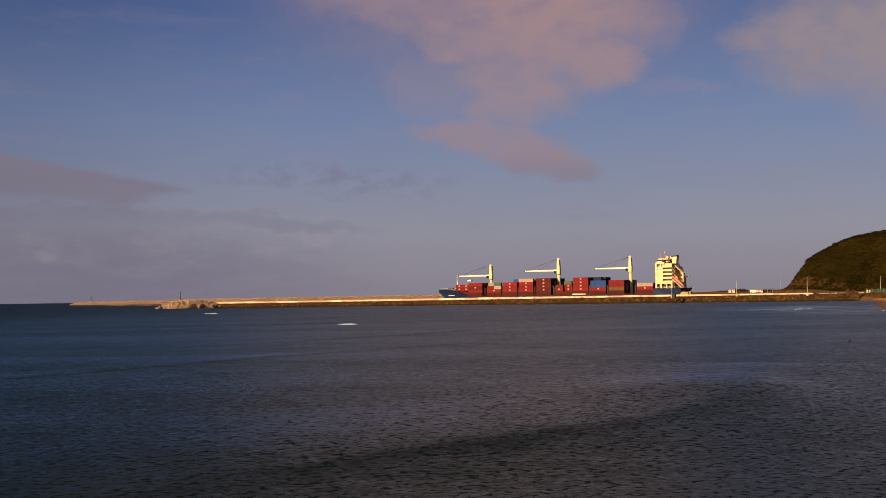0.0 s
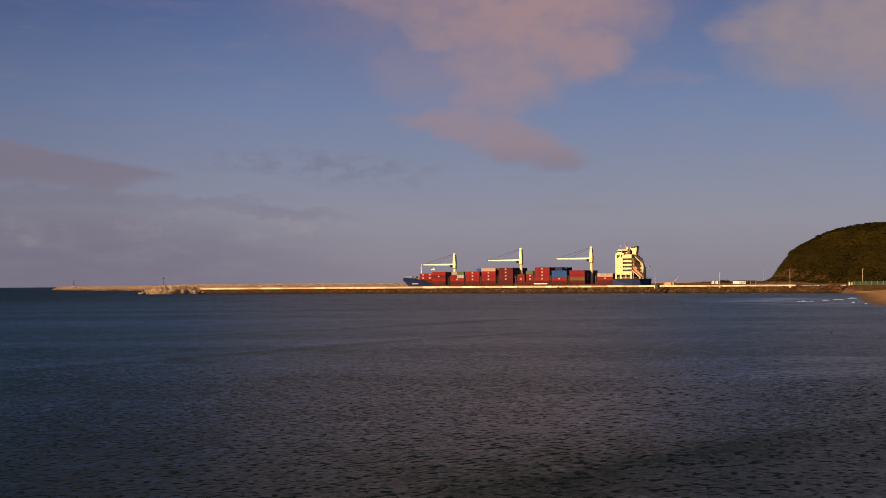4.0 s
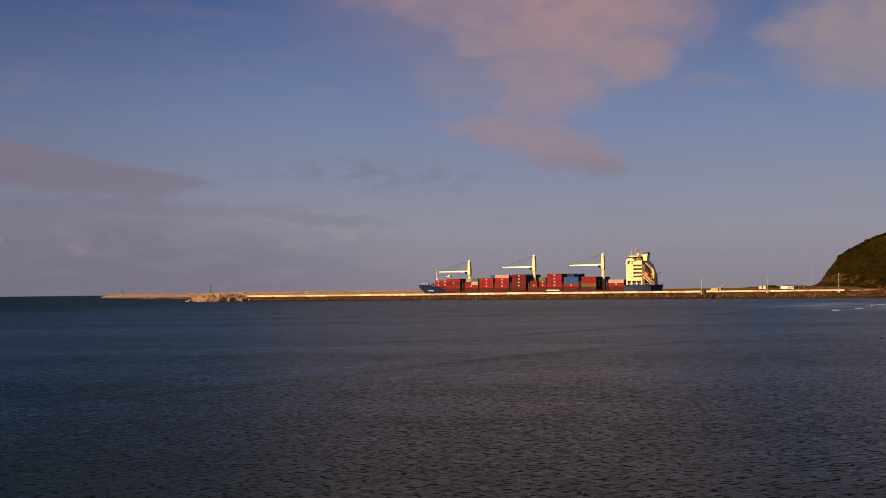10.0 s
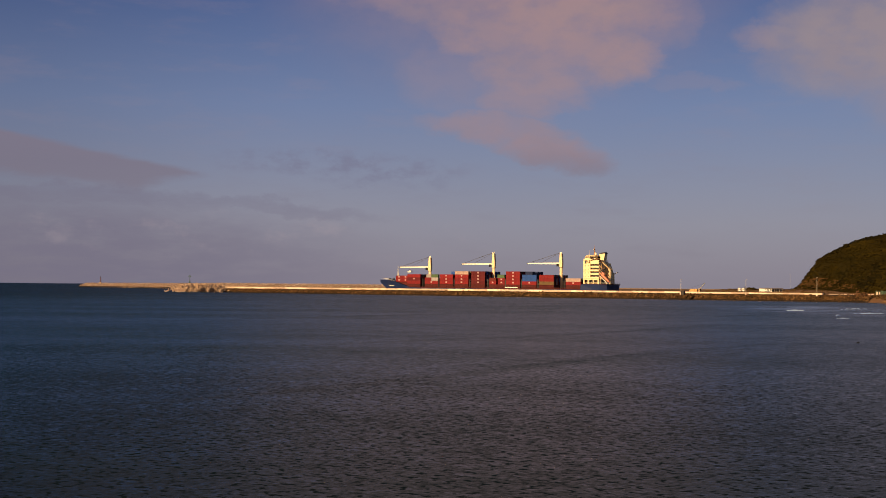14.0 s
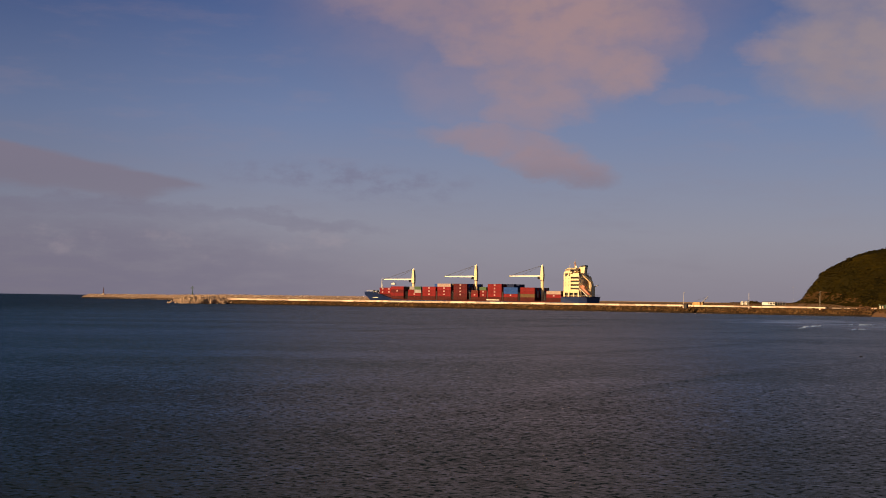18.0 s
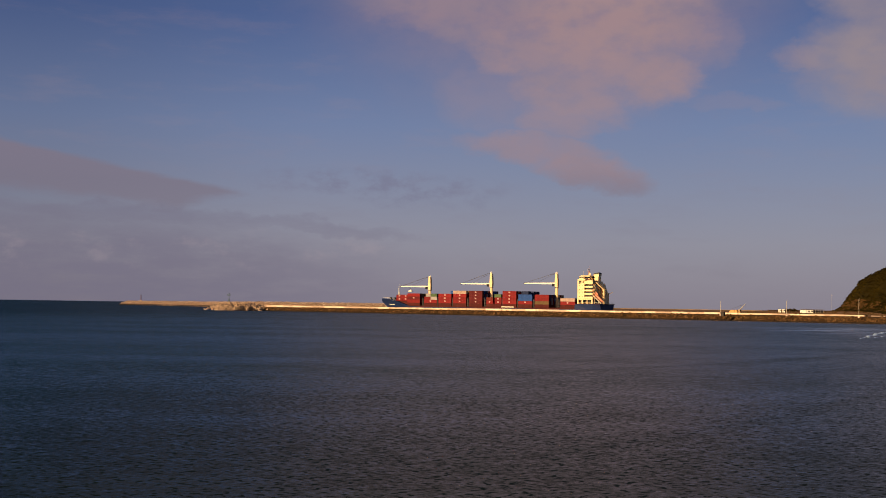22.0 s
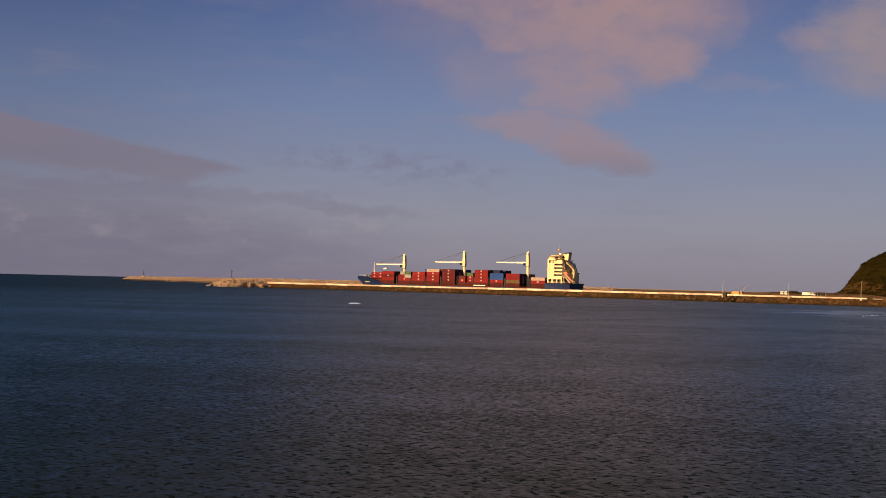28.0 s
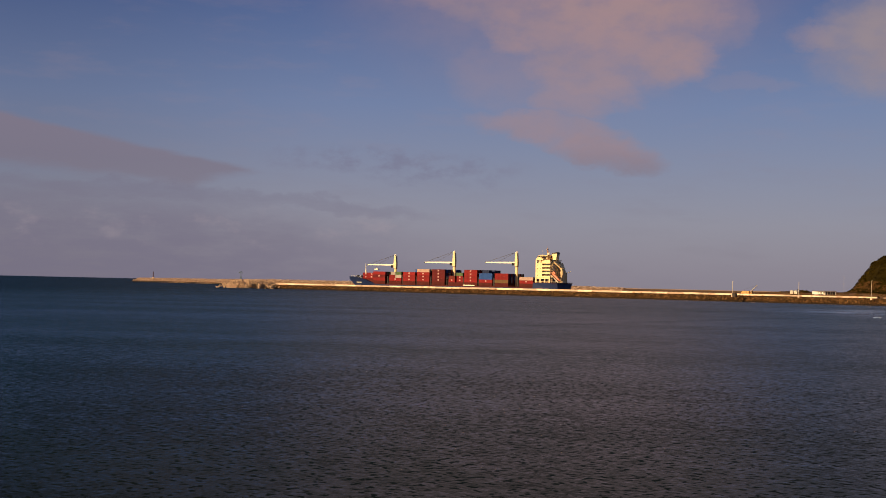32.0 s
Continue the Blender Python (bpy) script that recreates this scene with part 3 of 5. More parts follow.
def build_dune_scrub():
    """Low dry scrub on the flat land behind the walls and above the beach."""
    rng = random.Random(8)
    shapes = [leaf_clump(rng, 1.0, 14) for _ in range(8)]
    pts = np.array([(rng.uniform(150, 330), rng.uniform(702, 820)) for _ in range(2600)] + [(rng.uniform(212, 330), rng.uniform(614, 702)) for _ in range(2600)])
    z = land_height(pts[:, 0], pts[:, 1])
    verts, faces = [], []
    for (x, y), h in zip(pts, z):
        if h < 1.5:
            continue
        vs, fs = shapes[rng.randrange(8)]
        s = rng.uniform(0.2, 0.6)
        k = len(verts)
        verts += [(x + s * v.x, y + s * v.y, h + s * (v.z - 0.1)) for v in vs]
        faces += [tuple(k + i for i in f) for f in fs]
    ob = new("dune_scrub", from_arrays("dune_scrub", verts, faces, DUNE))
    return tagged(ob, "low golden-brown dune scrub on the flat land", "scrub", kind="stuff")


build_dune_scrub()

# ---- breakwaters ----
MOLE_A, MOLE_DIR = Vector((-168.0, 918.0)), Vector((0.805, -0.593)).normalized()
MOLE_OUT = Vector((-MOLE_DIR.y, MOLE_DIR.x)) * -1   # towards the bay
MOLE_LEN = 462.0


def mole_point(along, out, z):
    p = MOLE_A + MOLE_DIR * along + MOLE_OUT * out
    return (p.x, p.y, z)


def rock_shape(rng):
    vs = [Vector((x, y, z)) * rng.uniform(0.75, 1.2) + Vector((rng.uniform(-.2, .2), rng.uniform(-.2, .2), rng.uniform(-.2, .2)))
          for x, y, z in ((-1, 0, 0), (1, 0, 0), (0, -1, 0), (0, 1, 0), (0, 0, -1), (0, 0, 1), (.6, .6, .55), (-.6, -.6, .5), (.6, -.6, -.5), (-.6, .6, .5))]
    bm = bmesh.new()
    for v in vs:
        bm.verts.new(v)
    r = bmesh.ops.convex_hull(bm, input=bm.verts[:])
    bm.verts.index_update()
    out = [v.co.copy() for v in bm.verts], [tuple(v.index for v in f.verts) for f in bm.faces]
    bm.free()
    return out


def scatter(name, spots, shapes, mat, rng):
    """Joined loose pieces: spots are (place, size)."""
    verts, faces = [], []
    for (x, y, z), s in spots:
        vs, fs = shapes[rng.randrange(len(shapes))]
        m = Euler((rng.uniform(0, 6.28), rng.uniform(0, 6.28), rng.uniform(0, 6.28))).to_matrix() * s
        k = len(verts)
        verts += [tuple((m @ v) + Vector((x, y, z))) for v in vs]
        faces += [tuple(k + i for i in f) for f in fs]
    return from_arrays(name, verts, faces, mat)


def dolos_shape():
    """Two crossed bars joined by a stem, as breakwater armour."""
    bm = bmesh.new()
    for a, b in (((-1, 0, 0), (1, 0, 0)), ((-0.85, 0, -1), (-0.85, 0, 1)), ((0.85, -1, 0), (0.85, 1, 0))):
        a, b = Vector(a), Vector(b)
        tube(bm, a, (a + b) / 2, 0.24, 0.34, 6)
        tube(bm, (a + b) / 2, b, 0.34, 0.24, 6)
    bm.verts.index_update()
    out = [v.co.copy() for v in bm.verts], [tuple(v.index for v in f.verts) for f in bm.faces]
    bm.free()
    return out


def build_mole():
    rng = random.Random(9)
    bm = bmesh.new()
    # the bare dark lip below the parapet stands in for its shadow line
    prism(bm, [(2.6, -3), (1.6, -0.75), (-4.6, 2.3), (-5.0, 2.95), (-5.6, 2.95), (-19, 3.1), (-30, -3)], "x", 0, MOLE_LEN)
    for v in bm.verts:   # the crest of the slope rises towards the shore
        if v.co.x > 1 and -6 < v.co.y < -4 and v.co.z > 0:
            v.co.z += 0.75
    basis = Matrix(((MOLE_DIR.x, MOLE_OUT.x, 0, MOLE_A.x), (MOLE_DIR.y, MOLE_OUT.y, 0, MOLE_A.y), (0, 0, 1, 0), (0, 0, 0, 1)))
    bm.transform(basis)
    mole = part("breakwater_inner", bm, RUBBLE)
    tagged(mole, "rubble breakwater with a pale concrete parapet wall", "breakwater", kind="structure")
    # parapet in cast lengths
    n = 44
    step = 442.0 / n
    for k in range(n):
        w = step - 0.12
        top = float(np.interp(k * step, (0, 100, 230, 442), (4.15, 4.15, 4.5, 4.42))) + rng.uniform(-0.05, 0.05)
        sec = bmesh.new()
        prism(sec, [(-5.5, 2.7), (-5.35, 3.15), (-5.3, top - 0.2), (-5.2, top - 0.2), (-5.2, top), (-6.9, top), (-6.9, 3.6), (-8.2, 3.5), (-8.2, 2.95)], "x", k * step, k * step + w)
        sec.transform(basis)
        part("wall_section", sec, CONCRETE, mole)
    shapes = [rock_shape(rng) for _ in range(10)]
    spots = []
    for _ in range(11000):
        a, d = rng.uniform(-3, MOLE_LEN + 5), rng.uniform(0, 0.9)
        s = rng.choice((0.3, 0.4, 0.55, 0.7, 0.95))
        spots.append((mole_point(a, 1.5 - 6.4 * d, -0.65 + (3.3 + 0.75 * a / MOLE_LEN) * d + rng.uniform(-0.2, 0.2)), s))
    rocks = new("armour_rock", scatter("armour_rock", spots, shapes, ROCK, rng))
    rocks.parent = mole
    tagged(rocks, "dark brown armour rocks on the slope", kind="stuff")
    return mole


mole = build_mole()


def build_head():
    """The roundhead of the inner breakwater, heaped with dolosse."""
    rng = random.Random(21)
    c, e = Vector((-182.6, 920.0)), Vector(mole_point(-7, 1, 0)[:2])   # middle of the roundhead, and where it narrows into the trunk
    bm = bmesh.new()
    for f, radius in ((0.0, 17), (0.5, 12)):
        p = c.lerp(e, f)
        bmesh.ops.create_cone(bm, cap_ends=True, segments=28, radius1=radius, radius2=radius * 0.35, depth=8.0 - 0.4 * f, matrix=Matrix.Translation((p.x, p.y, 0.1)))
    head = part("breakwater_head", bm, HEAP)
    tagged(head, "rounded breakwater head heaped with pale concrete dolosse", "breakwater", kind="structure")
    vs, fs = dolos_shape()
    me = from_arrays("dolos", [tuple(v) for v in vs], fs, DOLOS)
    for k in range(260):
        f = rng.random() ** 1.2
        p, wide = c.lerp(e, f), 24.5 - 14.5 * f
        a, r = rng.uniform(0, 2 * math.pi), wide * math.sqrt(rng.random())
        if math.sin(a) * r > 9 and rng.random() < 0.7:
            a = -a
        z = 0.2 + min(3.9, (wide + 1 - r) * 0.38) + rng.uniform(-0.3, 0.4)
        ob = new("dolos", me)
        ob.parent = head
        s = rng.uniform(1.15, 1.6)
        ob.matrix_local = Matrix.LocRotScale((p.x + r * math.cos(a), p.y + r * math.sin(a), z), Euler((rng.uniform(0, 6), rng.uniform(0, 6), rng.uniform(0, 6))), (s, s, s))
    for k in range(30):   # the last of them lie against the trunk of the breakwater
        d = rng.random()
        ob = new("dolos", me)
        ob.parent = head
        s = rng.uniform(0.9, 1.25)
        ob.matrix_local = Matrix.LocRotScale(mole_point(rng.uniform(-14, -1), 2.4 - 6.5 * d, 0.1 + 2.9 * d), Euler((rng.uniform(0, 6), rng.uniform(0, 6), rng.uniform(0, 6))), (s, s, s))
    return head


head = build_head()

OUTER = [(-472, 1650), (-344, 1512), (-100, 1310), (100, 1165), (300, 1020), (420, 960)]


def outer_point(k):
    """A place k metres along the outer breakwater, and the way across it."""
    for (ax, ay), (bx, by) in zip(OUTER, OUTER[1:]):
        length = math.hypot(bx - ax, by - ay)
        if k <= length or (bx, by) == OUTER[-1]:
            d = Vector((bx - ax, by - ay)) / length
            return Vector((ax, ay)) + d * k, Vector((d.y, -d.x))
        k -= length


RISE_X, RISE_Z = (-472, -330, -260, 60, 120, 420), (0.0, 0.6, 1.6, 1.6, 0.9, 0.9)   # the crest's height along its length


def build_outer():
    rng = random.Random(33)
    total = sum(math.hypot(b[0] - a[0], b[1] - a[1]) for a, b in zip(OUTER, OUTER[1:]))
    section = [(-14, -3), (-7, 2.2), (-3.5, 4.3), (3.5, 4.5), (7, 2.2), (14, -3)]
    verts, faces = [], []
    steps = 60
    for j in range(steps + 1):
        p, across = outer_point(total * j / steps)
        up = float(np.interp(p.x, RISE_X, RISE_Z))
        for o, z in section:
            q = p - across * o * (0.55 if j == 0 else 1)
            verts.append((q.x, q.y, z + up if z > 0 else z))
    m = len(section)
    for j in range(steps):
        faces += [(j * m + i, j * m + i + 1, (j + 1) * m + i + 1, (j + 1) * m + i) for i in range(m - 1)]
    faces.append(tuple(range(m)))
    ob = new("breakwater_outer", from_arrays("breakwater_outer", verts, faces, HEAP))
    ob.data.materials.append(HARBOUR_FILL)
    ob.data.polygons.foreach_set("material_index", [1 if p.center.x > 95 else 0 for p in ob.data.polygons])
    tagged(ob, "long outer breakwater armoured with pale dolosse", "breakwater", kind="structure")
    cap = bmesh.new()
    k = 0.0
    while k < total:
        p, across = outer_point(k)
        if p.x > 60:
            along = Vector((-across.y, across.x))
            m = Matrix(((along.x, across.x, 0, p.x), (along.y, across.y, 0, p.y), (0, 0, 1, 4.4 + float(np.interp(p.x, RISE_X, RISE_Z))), (0, 0, 0, 1)))
            for v in grid_box(cap, 0, 11.8, 2.0, 2.8, 0, 0.4):
                v.co = m @ v.co
        k += 12.0
    part("crest_wall", cap, HEAP, ob, "low brown crest wall")
    spots = []
    shape = dolos_shape()
    for _ in range(7800):
        k = total * rng.random() ** 1.15
        p, across = outer_point(k)
        o = rng.uniform(-11, 5)
        q = p - across * o
        if q.x > 110:
            continue
        z = min(4.5, 0.2 + (12 - abs(o)) * 0.58) + rng.uniform(-0.2, 0.45) + float(np.interp(p.x, RISE_X, RISE_Z)) * (abs(o) < 8)
        spots.append(((q.x, q.y, z - 0.45), rng.uniform(0.55, 1.05)))
    for _ in range(160):
        a, r = rng.uniform(0, 6.28), 11 * math.sqrt(rng.random())
        spots.append(((-472 + r * math.cos(a), 1650 + r * math.sin(a), 0.2 + (11 - r) * 0.38 + rng.uniform(0, 0.4)), rng.uniform(1.0, 1.5)))
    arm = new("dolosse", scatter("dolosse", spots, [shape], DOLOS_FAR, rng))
    arm.parent = ob
    tagged(arm, "weathered concrete dolosse", kind="stuff")


build_outer()


# ---- the container ship ----
HULL_BLUE = material("hull_blue_paint", (0.014, 0.028, 0.094), 0.6, gloss=0.2, spread=0.25, grain=0.35, stains=0.35, stain_colour=(0.09, 0.05, 0.04), blotch=0.05)
DECK_RED = material("deck_red_paint", (0.075, 0.012, 0.010), 0.7, gloss=0.15, spread=0.35, grain=0.4, stains=0.5, stain_colour=(0.07, 0.03, 0.02))
CREAM = material("cream_ship_paint", (0.86, 0.635, 0.345), 0.55, spread=0.1, grain=0.4, stains=0.25, stain_colour=(0.3, 0.18, 0.07), blotch=0.1)
SHIP_WHITE = material("white_ship_paint", (0.82, 0.77, 0.62), 0.5, spread=0.1, grain=0.5, stains=0.2, stain_colour=(0.35, 0.2, 0.1))
MAST_PAINT = material("weathered_mast_paint", (0.42, 0.22, 0.13), 0.7, spread=0.2, grain=1.0, stains=0.5)
LOGO = material("faded_logo_paint", (0.42, 0.24, 0.23), 0.7, spread=0.2, grain=1.0)
# dark steel; on the deckhouse also the colour of painted-in shade
DARK = material("dark_steel_and_shade", (0.02, 0.02, 0.022), 0.6, spread=0.3, grain=1.0)
GLASS = material("bridge_glass", (0.012, 0.014, 0.018), 0.08, spread=0.1)
CABLE = material("wire_rope", (0.06, 0.055, 0.055), 0.6, metal=0.3, spread=0.2)
ORANGE = material("lifeboat_orange", (0.62, 0.22, 0.13), 0.5, spread=0.12)
BOX_COLOURS = {
    "red": (0.19, 0.0095, 0.011), "maroon": (0.10, 0.008, 0.010), "rust": (0.145, 0.021, 0.015), "blue": (0.020, 0.072, 0.27), "navy": (0.014, 0.024, 0.075),
    "green": (0.08, 0.13, 0.06), "white": (0.42, 0.29, 0.24), "olive": (0.14, 0.085, 0.035), "grey": (0.30, 0.27, 0.26)}
BOX_PAINT = {k: material(k + "_container_paint", c, 0.6, spread=0.2, grain=0.5, stains=0.3, stain_colour=(0.12, 0.035, 0.02), blotch=0.2, per_object=0.35, gloss=0.15) for k, c in BOX_COLOURS.items()}
SHIP_BEAM = 14.9


def loft(stations):
    """A closed hull from sections of matching points (port half); mirrored to starboard."""
    bm = bmesh.new()
    rings = []
    for s, half in stations:
        port = [bm.verts.new((s, y, z)) for y, z in half]
        star = [bm.verts.new((s, -y, z)) for y, z in reversed(half)]
        rings.append(port + star)
    for a, b in zip(rings, rings[1:]):
        n = len(a)
        for i in range(n):
            bm.faces.new((a[i], a[(i + 1) % n], b[(i + 1) % n], b[i]))
    bm.faces.new(rings[0])
    bm.faces.new(rings[-1][::-1])
    bmesh.ops.remove_doubles(bm, verts=bm.verts[:], dist=0.001)
    bmesh.ops.recalc_face_normals(bm, faces=bm.faces[:])
    return bm


def box_mesh(length, colour):
    """A shipping box: ribbed walls within a frame of posts and rails."""
    w, h = 2.44, 2.52
    bm = bmesh.new()
    ribs = int(length * 1.6)
    for side in (-1, 1):
        y0, y1 = side * (w / 2 - 0.02), side * (w / 2 - 0.09)
        xs = np.linspace(-length / 2 + 0.12, length / 2 - 0.12, ribs * 2)
        lo = [bm.verts.new((x, y0 if (i // 2) % 2 else y1, 0.14)) for i, x in enumerate(xs)]
        hi = [bm.verts.new((x, y0 if (i // 2) % 2 else y1, h - 0.1)) for i, x in enumerate(xs)]
        for i in range(len(xs) - 1):
            q = (lo[i], lo[i + 1], hi[i + 1], hi[i])
            bm.faces.new(q if side < 0 else q[::-1])
        grid_box(bm, -length / 2, length / 2, *sorted((side * w / 2, side * (w / 2 - 0.12))), 0, 0.15)
        grid_box(bm, -length / 2, length / 2, *sorted((side * w / 2, side * (w / 2 - 0.1))), h - 0.12, h)
        for end in (-1, 1):
            grid_box(bm, *sorted((end * length / 2, end * (length / 2 - 0.16))), *sorted((side * w / 2, side * (w / 2 - 0.16))), 0.15, h - 0.12)
    grid_box(bm, -length / 2 + 0.05, length / 2 - 0.05, -w / 2 + 0.13, w / 2 - 0.13, 0.02, h - 0.02)
    for y in (-0.7, -0.3, 0.3, 0.7):
        grid_box(bm, -length / 2 + 0.0, -length / 2 + 0.05, y - 0.03, y + 0.03, 0.15, h - 0.15)
    return mesh_of("container_" + colour, bm, BOX_PAINT[colour])


def build_ship():
    ship = new("container_ship")
    tagged(ship, "blue-hulled container ship with three cream deck cranes and mostly red containers", "ship")
    S = 100.0
    # hull
    sections = []
    for s, beam, top, foot in ((0, 13.6, 8.5, 9.5), (6, 14.6, 8.5, 12.5), (20.2, SHIP_BEAM, 8.5, 14.5), (20.6, SHIP_BEAM, 4.35, 14.5), (60, SHIP_BEAM, 4.3, SHIP_BEAM),
                               (120, SHIP_BEAM, 4.3, SHIP_BEAM), (160, SHIP_BEAM, 4.5, 13.4), (170, 14.6, 5.0, 11.5), (177, 13.8, 6.6, 9.2), (184, 12.4, 8.8, 6.6), (191, 10.2, 10.1, 3.9),
                               (197, 7.0, 10.7, 1.4), (202, 4.1, 10.9, 0.5), (205.4, 1.9, 10.9, 0.25), (207.2, 0.25, 10.9, 0.08)):
        rise = max(0.0, (s - 195) / 12.0)
        keel = -3 + rise ** 0.8 * 11.5
        mid = keel + (top - keel) * 0.5
        sections.append((s - S, [(foot * 0.9, keel), (foot + (beam - foot) * 0.35, mid), (beam, top - 0.05), (beam, top), (max(beam - 0.4, 0.02), top)]))
    part("hull", loft(sections), HULL_BLUE, ship, "dark blue painted hull")
    for side in (-1, 1):
        rail = bmesh.new()
        for a, b in (((186, 11.8, 9.4), (197, 7.0, 10.7)), ((197, 7.0, 10.7), (204, 2.8, 10.9))):
            tube(rail, (a[0] - S, side * a[1], a[2] + 1.0), (b[0] - S, side * b[1], b[2] + 1.0), 0.05, 0.05, 5)
            for k in range(5):
                f = k / 5
                p = [a[i] + (b[i] - a[i]) * f for i in range(3)]
                tube(rail, (p[0] - S, side * p[1], p[2] - 0.1), (p[0] - S, side * p[1], p[2] + 1.0), 0.05, 0.05, 5)
        part("bow_rail", rail, SHIP_WHITE, ship)
    # the name on the bow as a plain bar
    bm = bmesh.new()
    bmesh.ops.create_cube(bm, size=1, matrix=Matrix.Translation((191.6 - S, 7.75, 6.0)) @ Euler((radians(-32), 0, radians(-22))).to_matrix().to_4x4() @ Matrix.Diagonal((7.5, 0.08, 0.7, 1)))
    part("name_bar", bm, SHIP_WHITE, ship, "pale lettering on the bow")
    # decks and hatch coamings
    bm = box(20.6 - S, 171 - S, -14.3, 14.3, 4.2, 4.9)
    part("main_deck", bm, DECK_RED, ship, "red oxide main deck")
    bays = [("b1", 173.6, 185.4), ("b2", 160.9, 173.1), ("b3", 144.6, 156.8), ("b4", 130.9, 143.1), ("b5", 117.0, 129.2), ("b6", 102.2, 114.4),
            ("b7", 84.6, 98.6), ("b8", 71.6, 83.8), ("b9", 57.6, 69.8), ("b10", 43.1, 55.3), ("b11", 20.9, 33.1)]
    for name, a, b in bays:
        top = 9.2 if name == "b1" else 7.75
        half = 9.2 if name == "b1" else 13.4
        part("hatch_coaming", box(a - S, b - S, -half, half, 4.85, top - 0.5, 0.06), DECK_RED, ship)
        part("hatch_cover", box(a - 0.2 - S, b + 0.2 - S, -half - 0.2, half + 0.2, top - 0.48, top - 0.02, 0.05), DECK_RED, ship)
    bulwark = bmesh.new()
    for k in range(75):
        x = 22 + k * 2.0 - S
        grid_box(bulwark, x, x + 0.16, 14.55, 14.7, 4.3, 5.75)
    for z in (5.0, 5.7):
        grid_box(bulwark, 21 - S, 172 - S, 14.56, 14.66, z, z + 0.1)
    part("side_rail", bulwark, DECK_RED, ship)
    part("gangway_ladder", box(73 - S, 84 - S, 14.72, 14.95, 5.05, 5.75, 0.05), SHIP_WHITE, ship, "white stowed gangway ladder")
    # lashing bridges between the bays
    for s in (158.7, 144.0 - 0.2, 130.0, 115.8, 100.2, 84.2, 70.7, 56.6, 34.6):
        bm = bmesh.new()
        for y in range(-13, 14, 2):
            grid_box(bm, s - S - 0.25, s - S + 0.25, y - 0.12, y + 0.12, 4.9, 11.6)
        for z in (7.2, 9.6, 11.6):
            grid_box(bm, s - S - 0.35, s - S + 0.35, -13.4, 13.4, z, z + 0.16)
        part("lashing_bridge", bm, DARK, ship)
    # the boxes
    meshes = {}
    logo = mesh_of("logo_mark", box(-0.7, 0.7, -0.02, 0.03, -0.55, 0.55), LOGO)
    rng = random.Random(5)

    def put(s, y, z, length, colour, mark=0):
        key = (length, colour)
        if key not in meshes:
            meshes[key] = box_mesh(length, colour)
        ob = new("container", meshes[key])
        ob.parent = ship
        ob.location = (s - S, y, z)
        tagged(ob, {"red": "red", "maroon": "dark red", "rust": "rust-red", "navy": "dark blue", "white": "pale pink-white", "olive": "olive-brown"}.get(colour, colour) + " corrugated steel shipping container")
        if mark:
            lg = new("logo_mark", logo)
            lg.parent = ob
            lg.location = (length / 2 * (mark - 1) if mark != 1 else 0.0, 1.235, 1.5)
        return ob

    PITCH = 2.55
    stacks = {  # bottom to top of the seaward stack; lower case forms of how full the rows behind stand
        "b1": (["red", "red"], 2), "b2": (["red", "maroon", "red"], 3), "b3": (["red", "rust", "green"], 2), "b4": (["red", "red", "red"], 3),
        "b5": (["red", "red", "red", "white"], 3), "b6": (["maroon", "maroon", "maroon", "maroon"], 4), "b7": (["red", "rust", "green"], 2),
        "b8": (["red", "red", "red", "red"], 4), "b9": (["red", "blue", "blue"], 3), "b10": (["olive", "red", "red"], 3), "b11": (["red", "white"], 2)}
    rows = [12.2 - 2.44 * k for k in range(11)]
    for name, a, b in bays:
        port, behind = stacks[name]
        base = 9.2 if name == "b1" else 7.75
        mid = (a + b) / 2
        for tier, colour in enumerate(port):
            z = base + tier * PITCH
            if name == "b1":
                for off in (-3.05, 3.05):
                    put(mid + off, 9.7, z, 6.06, colour, 1)
            elif name == "b3" and tier == 1:
                put(mid - 3.05, 12.2, z, 6.06, "grey", 0)
                put(mid + 3.05, 12.2, z, 6.06, "red", 0)
            elif name == "b3" and tier == 2:
                put(mid - 3.05, 12.2, z, 6.06, "green", 0)
                put(mid + 3.05, 9.76, z, 6.06, "grey", 0)
            elif name == "b7" and tier == 0:
                put(a + 3.2, 12.2, z, 6.06, "red", 1)
                put(b - 3.2, 12.2, z, 6.06, "red", 1)
            elif name == "b7" and tier == 1:
                put(a + 3.2, 12.2, z, 6.06, "red", 1)
                put(b - 3.2, 12.2, z, 6.06, "rust", 0)
            elif name == "b7":
                put(a + 4.6, 9.76, z, 6.06, "green", 0)
                put(a + 3.6, 12.2, z, 6.06, "green", 0)
            else:
                put(mid, 12.2, z, 12.19, colour, 1 if colour in ("red", "maroon") and not (name == "b2" and tier != 1) and not (name == "b10") else 0)
        for y in rows[1:]:
            if name == "b1" and abs(y) > 8.8:
                continue
            top = behind + (1 if name in ("b5", "b9", "b4") and rng.random() < 0.45 else 0)
            if name in ("b9",) and y > 4:
                top = 4 if y > 7 else 3
            for tier in range(top):
                colour = "navy" if name == "b9" and tier == 3 else rng.choice(["red", "red", "maroon", "rust", "navy", "blue", "olive", "grey"])
                if name == "b9" and tier == 3:
                    put(mid + 1.5, y, base + tier * PITCH, 6.06, "navy")
                else:
                    put(mid, y, base + tier * PITCH, 12.19 if name != "b1" else 12.19, colour)
    # deck cranes
    for s, top, root, hook in ((159.6, 30.0, 21.2, True), (101.3, 33.2, 23.8, False), (42.9, 33.0, 24.3, False)):
        crane = new("deck_crane")
        crane.parent = ship
        crane.location = (s - S, 0, 0)
